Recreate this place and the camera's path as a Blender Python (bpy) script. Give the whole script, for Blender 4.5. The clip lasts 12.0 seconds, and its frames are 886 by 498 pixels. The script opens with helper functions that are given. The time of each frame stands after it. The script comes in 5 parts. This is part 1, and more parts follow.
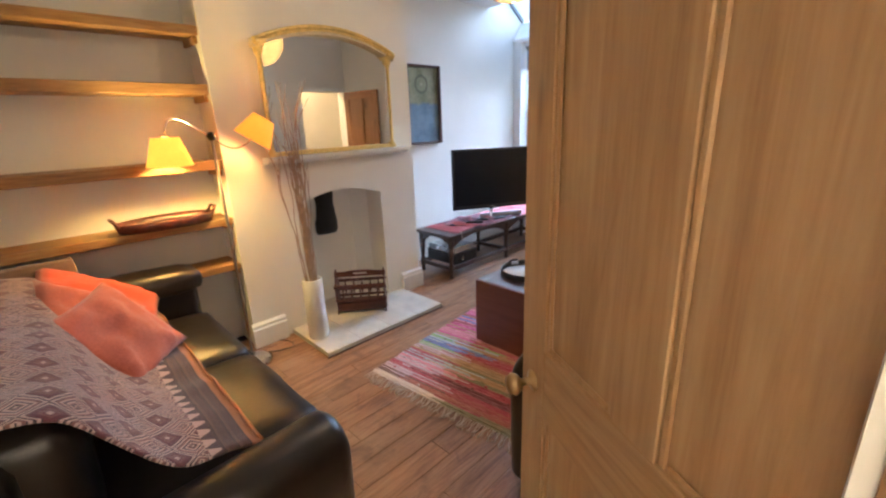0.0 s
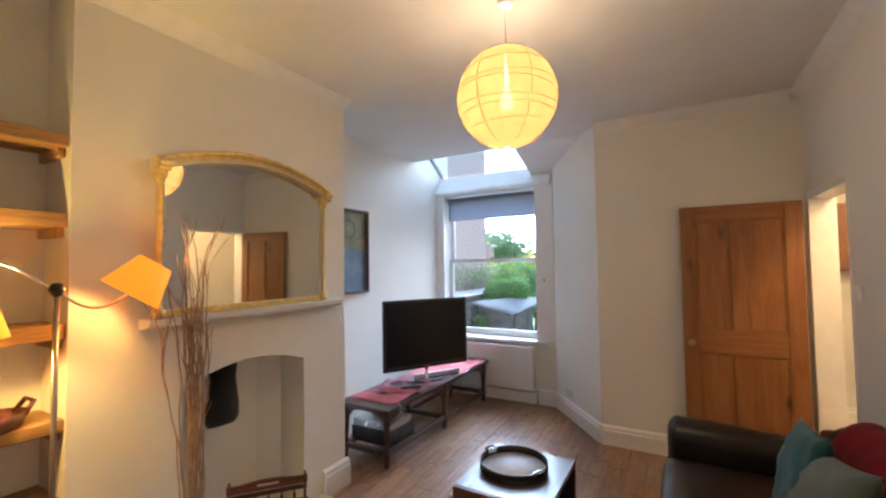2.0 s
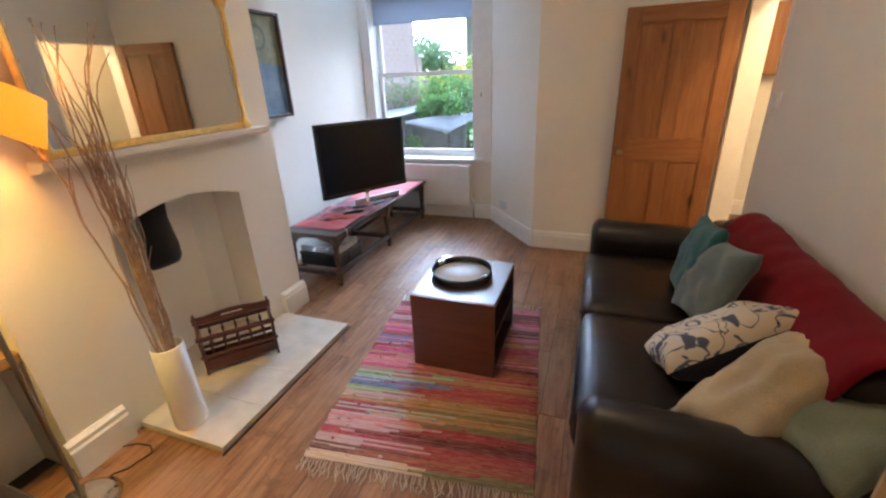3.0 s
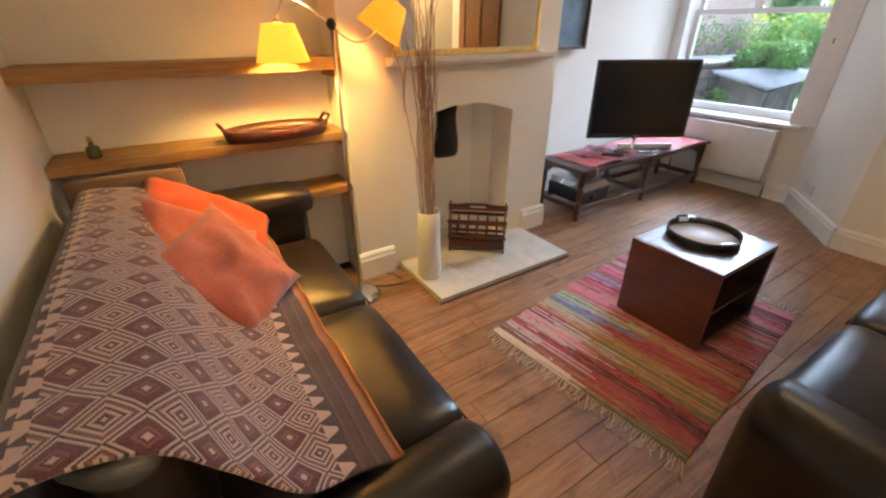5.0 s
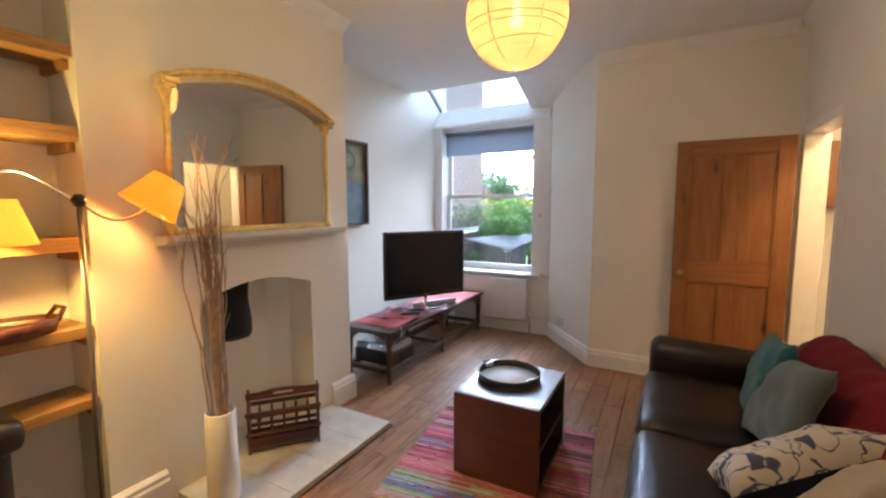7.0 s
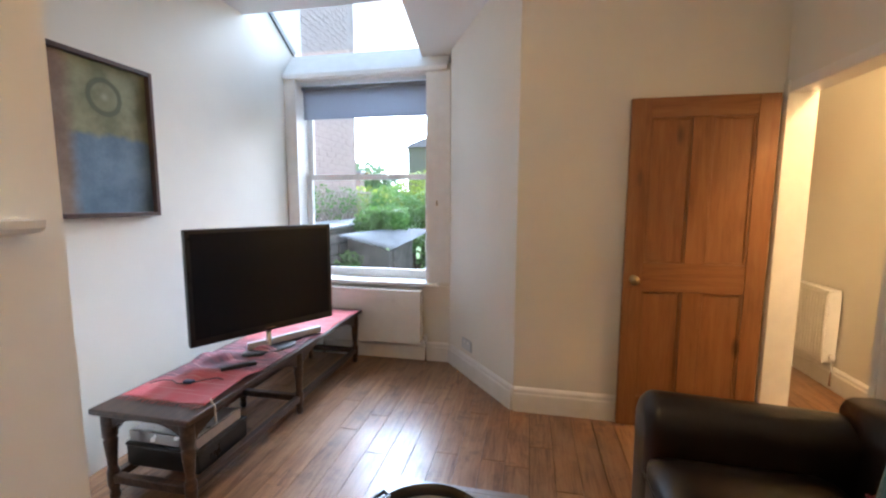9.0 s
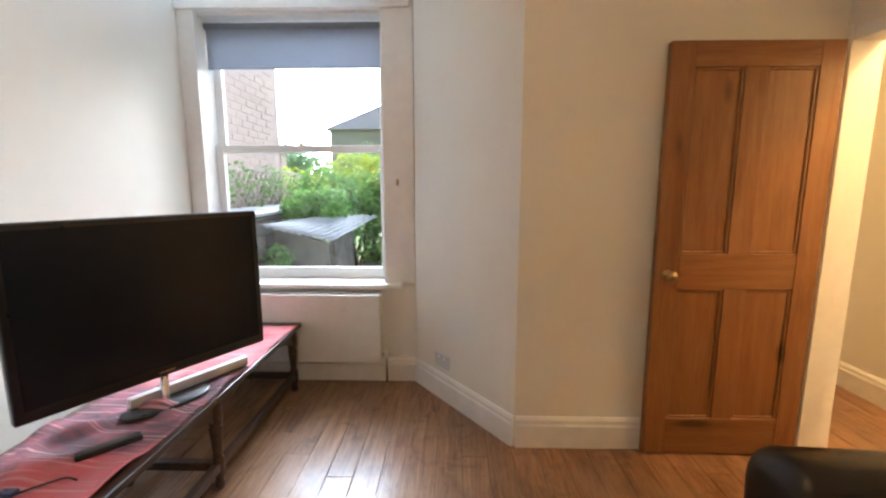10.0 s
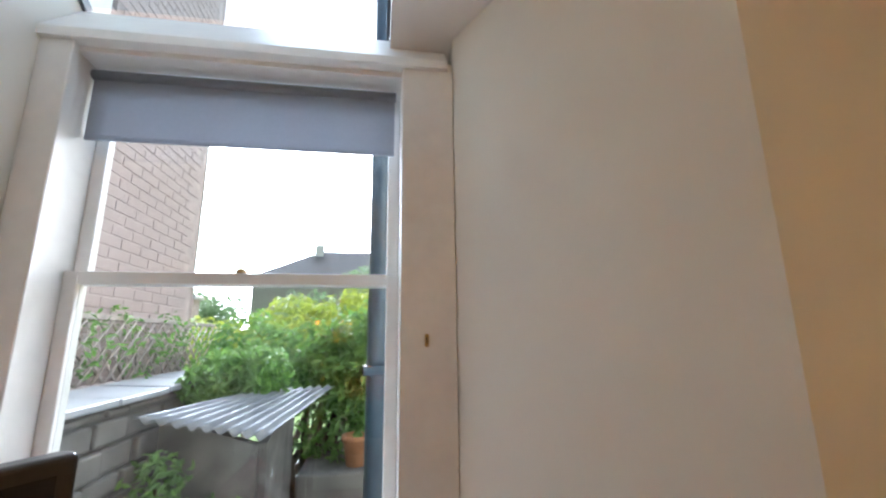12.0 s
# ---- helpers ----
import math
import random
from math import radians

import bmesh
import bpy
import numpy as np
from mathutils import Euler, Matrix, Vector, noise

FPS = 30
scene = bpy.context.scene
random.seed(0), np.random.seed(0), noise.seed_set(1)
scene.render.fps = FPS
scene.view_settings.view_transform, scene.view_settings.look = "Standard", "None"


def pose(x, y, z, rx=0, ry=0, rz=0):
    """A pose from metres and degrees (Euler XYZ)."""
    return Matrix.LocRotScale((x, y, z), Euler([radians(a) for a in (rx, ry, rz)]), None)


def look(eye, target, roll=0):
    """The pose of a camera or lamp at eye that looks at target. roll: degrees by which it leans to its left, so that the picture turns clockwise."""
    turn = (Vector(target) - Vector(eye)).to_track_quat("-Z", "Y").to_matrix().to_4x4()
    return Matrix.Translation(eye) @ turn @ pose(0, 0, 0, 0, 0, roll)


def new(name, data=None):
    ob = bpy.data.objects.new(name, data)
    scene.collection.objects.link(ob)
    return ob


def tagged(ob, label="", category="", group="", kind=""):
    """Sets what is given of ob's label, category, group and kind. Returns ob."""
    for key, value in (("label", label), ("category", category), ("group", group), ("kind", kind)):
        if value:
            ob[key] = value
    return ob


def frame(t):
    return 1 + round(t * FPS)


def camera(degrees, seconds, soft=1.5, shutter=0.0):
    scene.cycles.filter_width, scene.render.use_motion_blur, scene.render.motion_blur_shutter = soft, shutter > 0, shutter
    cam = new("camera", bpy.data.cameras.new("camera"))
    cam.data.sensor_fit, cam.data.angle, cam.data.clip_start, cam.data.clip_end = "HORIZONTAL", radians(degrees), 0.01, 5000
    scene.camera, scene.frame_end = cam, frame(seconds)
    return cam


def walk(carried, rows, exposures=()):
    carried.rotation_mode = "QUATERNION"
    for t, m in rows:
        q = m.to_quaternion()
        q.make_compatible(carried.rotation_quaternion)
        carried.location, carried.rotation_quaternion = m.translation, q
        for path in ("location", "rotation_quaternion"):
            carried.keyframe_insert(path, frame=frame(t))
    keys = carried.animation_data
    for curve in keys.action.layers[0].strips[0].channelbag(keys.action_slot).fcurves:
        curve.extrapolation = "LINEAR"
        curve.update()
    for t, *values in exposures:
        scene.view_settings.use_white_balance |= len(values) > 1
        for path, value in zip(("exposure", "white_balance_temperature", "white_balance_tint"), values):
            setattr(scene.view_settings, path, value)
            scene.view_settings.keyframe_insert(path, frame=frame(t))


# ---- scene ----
cam = camera(93.5, 12.0, soft=2.3)
PATH = [
    (0, (0.466, 1.536, 1.501), (-0.908, 2.87, 0.925), -2.3),
    (0.5, (0.263, 1.646, 1.476), (-1.284, 2.847, 1.073), -1.6),
    (1, (0.103, 1.694, 1.459), (-1.389, 3.007, 1.24), 1.0),
    (1.5, (-0.121, 1.722, 1.515), (-1.434, 3.23, 1.452), -1.0),
    (2, (-0.3, 1.726, 1.549), (-1.289, 3.463, 1.628), -0.8),
    (2.5, (-0.42, 1.751, 1.557), (-1.111, 3.626, 1.467), -2.0),
    (3, (-0.424, 1.74, 1.56), (-1.071, 3.472, 0.797), -2.5),
    (3.5, (-0.36, 1.763, 1.527), (-1.07, 3.159, 0.285), -2.3),
    (3.7, (-0.307, 1.759, 1.511), (-1.079, 3.009, 0.154), -2.2),
    (5.3, (-0.147, 1.585, 1.467), (-1.751, 2.535, 0.742), 1.1),
    (5.5, (-0.133, 1.581, 1.477), (-1.761, 2.598, 0.915), 1.1),
    (6, (-0.143, 1.568, 1.454), (-1.661, 2.833, 1.146), 0.6),
    (6.5, (-0.199, 1.59, 1.455), (-1.463, 3.128, 1.259), 0.5),
    (7, (-0.317, 1.627, 1.451), (-1.272, 3.373, 1.258), -0.1),
    (7.5, (-0.413, 1.784, 1.43), (-1.138, 3.618, 1.096), -0.5),
    (7.7, (-0.45, 1.898, 1.415), (-1.152, 3.742, 1.088), -0.1),
    (9.3, (-0.955, 3.09, 1.372), (-1.318, 5.046, 1.150), 0.5),
    (9.5, (-1.017, 3.225, 1.357), (-1.366, 5.179, 1.11), 0.9),
    (10, (-1.257, 3.547, 1.341), (-1.304, 5.524, 1.047), 0.0),
    (10.5, (-1.457, 3.833, 1.334), (-1.203, 5.795, 1.035), -0.6),
    (11, (-1.627, 4.147, 1.355), (-1.334, 6.117, 1.177), -1.0),
    (11.5, (-1.754, 4.459, 1.379), (-1.581, 6.436, 1.629), -0.8),
    (12, (-1.792, 4.813, 1.379), (-1.489, 6.746, 1.795), -0.6),
]
EXPOSURES = [(0.0, 1.45, 5050, 15.0), (0.5, 1.35, 4800, 15.0), (1.0, 1.1, 5200, 15.0), (2.5, 1.1, 5500, 15.0), (3.5, 1.6, 5350, 15.0), (5.5, 1.3, 5900, 15.0), (7.5, 1.2, 5600, 15.0), (9.5, 1.35, 6000, 15.0), (10.5, 1.45, 6700, 15.0), (11.0, 1.4, 6700, 15.0), (11.5, 1.1, 6700, 15.0), (12.0, 0.95, 6500, 15.0)]
walk(cam, [(t, look(eye, target, roll)) for t, eye, target, roll in PATH], EXPOSURES)

# ---- world, sun and sky ----
world = bpy.data.worlds.new("sky")
scene.world = world
world.use_nodes = True
wn = world.node_tree
sky = wn.nodes.new("ShaderNodeTexSky")
sky.sky_type = "NISHITA"
sky.sun_disc = False
sky.sun_elevation, sky.sun_rotation = radians(30), radians(8)
sky.air_density, sky.dust_density = 1.5, 2.0
wn.links.new(sky.outputs[0], wn.nodes["Background"].inputs[0])
wn.nodes["Background"].inputs[1].default_value = 0.15
sun = new("sun", bpy.data.lights.new("sun", "SUN"))
sun.data.energy, sun.data.angle, sun.data.color = 8.3, radians(60), (0.70, 0.85, 1.0)
sun.matrix_world = pose(0, 0, 10, -60, 0, 8)


def lamp(name, where, watts, colour, size):
    ob = new(name, bpy.data.lights.new(name, "POINT"))
    ob.data.energy, ob.data.color, ob.data.shadow_soft_size = watts, colour, size
    ob.location = where
    return ob


WARM = (1.0, 0.625, 0.14)
LANTERN = (-0.965, 3.50, 2.305)
lamp("lantern_bulb", LANTERN, 36, (1.0, 0.72, 0.40), 0.03)
lamp("lamp_bulb_a", (-2.32, 2.125, 1.41), 14, WARM, 0.03)
lamp("lamp_bulb_b", (-2.20, 2.61, 1.51), 3.8, WARM, 0.03)
lamp("hall_bulb", (1.05, 4.6, 2.5), 32, (1.0, 0.61, 0.25), 0.08)
lamp("hall_bulb", (1.05, 1.7, 2.45), 34, (1.0, 0.76, 0.46), 0.08)

# ---- materials ----


def material(name):
    m = bpy.data.materials.new(name)
    m.use_nodes = True
    return m, m.node_tree, m.node_tree.nodes["Principled BSDF"]


def link(nt, a, b):
    nt.links.new(a, b)


def coords(nt, scale=(1, 1, 1), space="Object", rot=(0, 0, 0)):
    tc = nt.nodes.new("ShaderNodeTexCoord")
    mp = nt.nodes.new("ShaderNodeMapping")
    mp.inputs["Scale"].default_value = scale
    mp.inputs["Rotation"].default_value = rot
    link(nt, tc.outputs[space], mp.inputs[0])
    return mp.outputs[0]


def noise_node(nt, vec, scale, detail=4, rough=0.55, dist=0.0):
    n = nt.nodes.new("ShaderNodeTexNoise")
    n.inputs["Scale"].default_value = scale
    n.inputs["Detail"].default_value = detail
    n.inputs["Roughness"].default_value = rough
    n.inputs["Distortion"].default_value = dist
    if vec is not None:
        link(nt, vec, n.inputs["Vector"])
    return n.outputs["Fac"]


def ramp(nt, fac, stops, interp="LINEAR"):
    r = nt.nodes.new("ShaderNodeValToRGB")
    r.color_ramp.interpolation = interp
    els = r.color_ramp.elements
    while len(els) < len(stops):
        els.new(0.5)
    for e, (p, c) in zip(els, stops):
        e.position, e.color = p, (*c, 1)
    link(nt, fac, r.inputs[0])
    return r.outputs[0]


def mix(nt, fac, a, b, mode="MIX"):
    m = nt.nodes.new("ShaderNodeMix")
    m.data_type, m.blend_type = "RGBA", mode
    for sock, v in ((m.inputs["Factor"], fac), (m.inputs["A"], a), (m.inputs["B"], b)):
        if isinstance(v, (int, float)):
            sock.default_value = v
        elif isinstance(v, tuple):
            sock.default_value = (*v, 1)
        else:
            link(nt, v, sock)
    return [o for o in m.outputs if o.type == "RGBA"][0]


def maths(nt, op, a, b=None, c=None):
    m = nt.nodes.new("ShaderNodeMath")
    m.operation = op
    for i, v in enumerate((a, b, c)):
        if v is None:
            continue
        if isinstance(v, (int, float)):
            m.inputs[i].default_value = v
        else:
            link(nt, v, m.inputs[i])
    return m.outputs[0]


def bump(nt, bsdf, height, strength=0.3, dist=0.002):
    b = nt.nodes.new("ShaderNodeBump")
    b.inputs["Strength"].default_value = strength
    b.inputs["Distance"].default_value = dist
    link(nt, height, b.inputs["Height"])
    link(nt, b.outputs[0], bsdf.inputs["Normal"])


def plain(name, colour, rough=0.5, metal=0.0, vary=0.08, scale=12, bumps=0.1, bscale=60, spec=0.5, space="Object"):
    m, nt, b = material(name)
    v = coords(nt, space=space)
    n = noise_node(nt, v, scale, 5)
    dark = tuple(c * (1 - vary) for c in colour)
    lite = tuple(min(1, c * (1 + vary)) for c in colour)
    link(nt, ramp(nt, n, [(0.3, dark), (0.7, lite)]), b.inputs["Base Color"])
    b.inputs["Metallic"].default_value = metal
    b.inputs["Specular IOR Level"].default_value = spec
    n2 = noise_node(nt, v, bscale, 4)
    rr = nt.nodes.new("ShaderNodeMapRange")
    rr.inputs["To Min"].default_value = max(0.02, rough - 0.08)
    rr.inputs["To Max"].default_value = min(1, rough + 0.08)
    link(nt, n, rr.inputs[0])
    link(nt, rr.outputs[0], b.inputs["Roughness"])
    if bumps:
        bump(nt, b, n2, bumps)
    return m


def wood(name, dark, mid, lite, rough=0.45, axis="Y", knots=False, scale=1.0, bumps=0.10, rand=0.0, coat=0.0):
    m, nt, b = material(name)
    s = {"X": (0.7, 9, 9), "Y": (9, 0.7, 9), "Z": (9, 9, 0.7)}[axis]
    v = coords(nt, tuple(k * scale for k in s))
    info = nt.nodes.new("ShaderNodeObjectInfo")
    off = nt.nodes.new("ShaderNodeVectorMath")
    off.operation = "MULTIPLY_ADD"
    comb = nt.nodes.new("ShaderNodeCombineXYZ")
    for i in range(3):
        link(nt, info.outputs["Random"], comb.inputs[i])
    link(nt, comb.outputs[0], off.inputs[0])
    off.inputs[1].default_value = (37, 23, 51)
    link(nt, v, off.inputs[2])
    n = noise_node(nt, off.outputs[0], 2.2, 6, 0.62, 1.2)
    fine = noise_node(nt, off.outputs[0], 14, 4, 0.6, 0.3)
    f = maths(nt, "MULTIPLY_ADD", fine, 0.35, maths(nt, "MULTIPLY", n, 0.72))
    col = ramp(nt, f, [(0.36, dark), (0.52, mid), (0.68, lite)])
    if knots:
        vo = nt.nodes.new("ShaderNodeTexVoronoi")
        vo.inputs["Scale"].default_value = 1.0
        ks = {"X": (1.2, 5, 5), "Y": (5, 1.2, 5), "Z": (5, 5, 1.6)}[axis]
        link(nt, coords(nt, ks), vo.inputs["Vector"])
        k = ramp(nt, vo.outputs["Distance"], [(0.06, (1, 1, 1)), (0.13, (0, 0, 0))])
        col = mix(nt, k, col, tuple(c * 0.45 for c in dark))
    if rand:
        br = nt.nodes.new("ShaderNodeMapRange")
        br.inputs["To Min"].default_value, br.inputs["To Max"].default_value = 1 - rand, 1 + rand
        link(nt, info.outputs["Random"], br.inputs[0])
        hs = nt.nodes.new("ShaderNodeHueSaturation")
        link(nt, br.outputs[0], hs.inputs["Value"])
        link(nt, col, hs.inputs["Color"])
        col = hs.outputs[0]
    link(nt, col, b.inputs["Base Color"])
    rr = nt.nodes.new("ShaderNodeMapRange")
    rr.inputs["To Min"].default_value, rr.inputs["To Max"].default_value = rough - 0.1, rough + 0.12
    link(nt, n, rr.inputs[0])
    link(nt, rr.outputs[0], b.inputs["Roughness"])
    b.inputs["Coat Weight"].default_value = coat
    b.inputs["Coat Roughness"].default_value = 0.15
    bump(nt, b, f, bumps, 0.0015)
    return m


def wall_paint(name, colour):
    m, nt, b = material(name)
    v = coords(nt)
    big = noise_node(nt, v, 1.3, 4, 0.6)
    small = noise_node(nt, v, 90, 3, 0.6)
    c0 = tuple(c * 0.95 for c in colour)
    col = ramp(nt, big, [(0.35, c0), (0.65, colour)])
    scuff = noise_node(nt, v, 6, 6, 0.7)
    col = mix(nt, ramp(nt, scuff, [(0.60, (0, 0, 0)), (0.85, (0.35, 0.35, 0.35))]), col, tuple(c * 0.86 for c in colour))
    link(nt, col, b.inputs["Base Color"])
    b.inputs["Roughness"].default_value = 0.62
    b.inputs["Specular IOR Level"].default_value = 0.3
    h = maths(nt, "MULTIPLY_ADD", small, 0.25, maths(nt, "MULTIPLY", noise_node(nt, v, 7, 4), 1.0))
    bump(nt, b, h, 0.18, 0.003)
    return m


def leather(name, colour):
    m, nt, b = material(name)
    v = coords(nt)
    big = noise_node(nt, v, 4, 5, 0.6)
    link(nt, ramp(nt, big, [(0.3, tuple(c * 0.7 for c in colour)), (0.7, tuple(c * 1.4 for c in colour))]), b.inputs["Base Color"])
    vo = nt.nodes.new("ShaderNodeTexVoronoi")
    vo.inputs["Scale"].default_value = 260
    link(nt, v, vo.inputs["Vector"])
    crease = noise_node(nt, v, 9, 6, 0.7, 1.0)
    h = maths(nt, "MULTIPLY_ADD", vo.outputs["Distance"], 0.10, crease)
    bump(nt, b, h, 0.30, 0.006)
    rr = nt.nodes.new("ShaderNodeMapRange")
    rr.inputs["To Min"].default_value, rr.inputs["To Max"].default_value = 0.24, 0.40
    link(nt, big, rr.inputs[0])
    link(nt, rr.outputs[0], b.inputs["Roughness"])
    return m


def cloth(name, colour, rough=0.9, weave=320, vary=0.14, sheen=0.3):
    m, nt, b = material(name)
    v = coords(nt)
    n = noise_node(nt, v, 9, 5)
    fine = noise_node(nt, v, weave, 2)
    col = ramp(nt, n, [(0.3, tuple(c * (1 - vary) for c in colour)), (0.7, tuple(min(1, c * (1 + vary)) for c in colour))])
    col = mix(nt, 0.35, col, ramp(nt, fine, [(0.3, tuple(c * 0.6 for c in colour)), (0.7, tuple(min(1, c * 1.3) for c in colour))]))
    link(nt, col, b.inputs["Base Color"])
    b.inputs["Roughness"].default_value = rough
    b.inputs["Sheen Weight"].default_value = sheen
    b.inputs["Specular IOR Level"].default_value = 0.15
    w = nt.nodes.new("ShaderNodeTexWave")
    w.inputs["Scale"].default_value = weave * 0.35
    w.inputs["Distortion"].default_value = 1.5
    link(nt, v, w.inputs["Vector"])
    bump(nt, b, maths(nt, "ADD", w.outputs["Fac"], fine), 0.35, 0.0015)
    return m


def glow_shade(name, colour, strength, through_light=0.5, clear=0.0):
    """A lamp shade lit from inside: it lets light through and glows a little."""
    m, nt, b = material(name)
    v = coords(nt)
    n = noise_node(nt, v, 60, 4)
    link(nt, ramp(nt, n, [(0.3, tuple(c * 0.92 for c in colour)), (0.7, colour)]), b.inputs["Base Color"])
    b.inputs["Roughness"].default_value = 0.8
    b.inputs["Emission Color"].default_value = (*colour, 1)
    b.inputs["Emission Strength"].default_value = strength
    tr = nt.nodes.new("ShaderNodeBsdfTranslucent")
    tr.inputs[0].default_value = (*colour, 1)
    mx = nt.nodes.new("ShaderNodeMixShader")
    mx.inputs[0].default_value = through_light
    out = nt.nodes["Material Output"]
    link(nt, b.outputs[0], mx.inputs[1])
    link(nt, tr.outputs[0], mx.inputs[2])
    if clear:
        cl = nt.nodes.new("ShaderNodeBsdfTransparent")
        m2 = nt.nodes.new("ShaderNodeMixShader")
        m2.inputs[0].default_value = clear
        link(nt, mx.outputs[0], m2.inputs[1])
        link(nt, cl.outputs[0], m2.inputs[2])
        link(nt, m2.outputs[0], out.inputs[0])
    else:
        link(nt, mx.outputs[0], out.inputs[0])
    bump(nt, b, n, 0.2)
    return m


M_WALL = wall_paint("wall_paint", (0.80, 0.775, 0.70))
M_WHITE = plain("white_gloss_paint", (0.80, 0.79, 0.76), 0.35, vary=0.04, bumps=0.05)
M_CEIL = wall_paint("ceiling_paint", (0.80, 0.79, 0.77))
M_PLANK = wood("laminate_plank", (0.12, 0.052, 0.022), (0.27, 0.135, 0.062), (0.38, 0.21, 0.108), 0.36, "Y", rand=0.13, bumps=0.05, coat=0.3, knots=True)
nt = M_PLANK.node_tree
b = nt.nodes["Principled BSDF"]
base = b.inputs["Base Color"].links[0].from_socket
v = coords(nt, space="Object")
place = nt.nodes.new("ShaderNodeObjectInfo")
spot = nt.nodes.new("ShaderNodeVectorMath")
link(nt, v, spot.inputs[0])
link(nt, place.outputs["Location"], spot.inputs[1])
blot = noise_node(nt, spot.outputs[0], 5.5, 6, 0.72, 0.6)
base = mix(nt, ramp(nt, blot, [(0.52, (0, 0, 0)), (0.68, (0.60, 0.60, 0.60))]), base, (0.075, 0.036, 0.018))
pale = noise_node(nt, spot.outputs[0], 2.6, 5, 0.6, 0.3)
base = mix(nt, ramp(nt, pale, [(0.50, (0, 0, 0)), (0.70, (0.5, 0.5, 0.5))]), base, (0.37, 0.225, 0.125))
link(nt, base, b.inputs["Base Color"])
M_SUB = plain("dark_gap", (0.012, 0.008, 0.006), 0.8)
M_PINE = wood("waxed_pine", (0.19, 0.075, 0.022), (0.255, 0.107, 0.033), (0.30, 0.137, 0.046), 0.42, "Z", knots=True, bumps=0.05)
M_PINE_X = wood("waxed_pine_rail", (0.19, 0.075, 0.022), (0.255, 0.107, 0.033), (0.30, 0.137, 0.046), 0.42, "X", knots=True, bumps=0.05)
# paler copy of the door pine, with the hall's light put into its colour
M_PINE_LIT = wood("hall_lit_pine", (0.30, 0.165, 0.062), (0.40, 0.24, 0.10), (0.47, 0.31, 0.145), 0.42, "Z", knots=True, scale=0.7, bumps=0.03)
M_PINE_LIT_X = wood("hall_lit_pine_rail", (0.30, 0.165, 0.062), (0.40, 0.24, 0.10), (0.47, 0.31, 0.145), 0.42, "X", knots=True)
M_SHELF = wood("pine_shelf", (0.20, 0.095, 0.026), (0.33, 0.18, 0.052), (0.42, 0.25, 0.082), 0.5, "Y", knots=True)
M_OAK = wood("dark_oak", (0.018, 0.009, 0.006), (0.05, 0.026, 0.016), (0.10, 0.055, 0.033), 0.32, "Y")
M_MAHOG = wood("mahogany", (0.028, 0.007, 0.005), (0.07, 0.018, 0.012), (0.12, 0.035, 0.022), 0.38, "X", coat=0.08)
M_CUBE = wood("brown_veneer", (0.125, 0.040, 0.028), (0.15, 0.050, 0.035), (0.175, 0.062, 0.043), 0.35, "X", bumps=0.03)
# inner veneer darkened: the shade inside the open table is in its colour
M_CUBE_SHADED = wood("shaded_inner_veneer", (0.022, 0.008, 0.006), (0.04, 0.014, 0.010), (0.06, 0.022, 0.015), 0.45, "Y", bumps=0.03)
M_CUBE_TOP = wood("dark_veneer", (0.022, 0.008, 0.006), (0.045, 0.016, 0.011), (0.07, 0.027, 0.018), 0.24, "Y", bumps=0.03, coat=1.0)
M_CUBE_TOP.node_tree.nodes["Principled BSDF"].inputs["Coat IOR"].default_value = 3.0
M_CUBE_TOP.node_tree.nodes["Principled BSDF"].inputs["Coat Roughness"].default_value = 0.34
M_LEATHER = leather("dark_leather", (0.016, 0.011, 0.009))
M_BLACKP = plain("black_plastic", (0.012, 0.012, 0.013), 0.3, vary=0.1, bumps=0.02)
M_SCREEN = plain("tv_screen", (0.012, 0.014, 0.020), 0.22, vary=0.02, bumps=0.0)
gloss = M_SCREEN.node_tree.nodes["Principled BSDF"].inputs["Roughness"]
M_SCREEN.node_tree.links.remove(gloss.links[0])
gloss.default_value = 0.2
M_SCREEN.node_tree.nodes["Principled BSDF"].inputs["Specular IOR Level"].default_value = 0.28
M_CHROME = plain("chrome", (0.72, 0.72, 0.72), 0.12, 1.0, bumps=0.0)
M_BRASS = plain("aged_brass", (0.48, 0.35, 0.17), 0.33, 1.0, bumps=0.05)
M_PALE_GILT = plain("pale_gilt", (0.56, 0.47, 0.30), 0.5, 0.1, vary=0.12, scale=20, bumps=0.1)
M_GOLD = plain("gilt_frame", (0.68, 0.50, 0.16), 0.40, 0.4, vary=0.2, scale=30, bumps=0.3)
M_CERAMIC = plain("white_ceramic", (0.78, 0.77, 0.73), 0.25, vary=0.03, bumps=0.03)
M_TWIG = plain("twig_bark", (0.36, 0.245, 0.16), 0.8, vary=0.3, scale=40, bumps=0.5)
M_TILE = plain("hearth_marble", (0.60, 0.565, 0.49), 0.35, vary=0.12, scale=9, bumps=0.1)
M_RAD = plain("radiator_enamel", (0.80, 0.79, 0.76), 0.3, vary=0.03, bumps=0.02)
M_BLIND = glow_shade("grey_blind", (0.38, 0.41, 0.46), 0.0, 0.42)
m, nt, b = material("mirror_glass")
b.inputs["Base Color"].default_value = (0.82, 0.84, 0.82, 1)
b.inputs["Metallic"].default_value, b.inputs["Roughness"].default_value = 1.0, 0.02
M_MIRROR = m
m, nt, b = material("window_glass")
b.inputs["Roughness"].default_value, b.inputs["IOR"].default_value = 0.0, 1.45
b.inputs["Base Color"].default_value = (0.95, 0.98, 0.98, 1)
b.inputs["Transmission Weight"].default_value = 1.0
M_GLASS = m
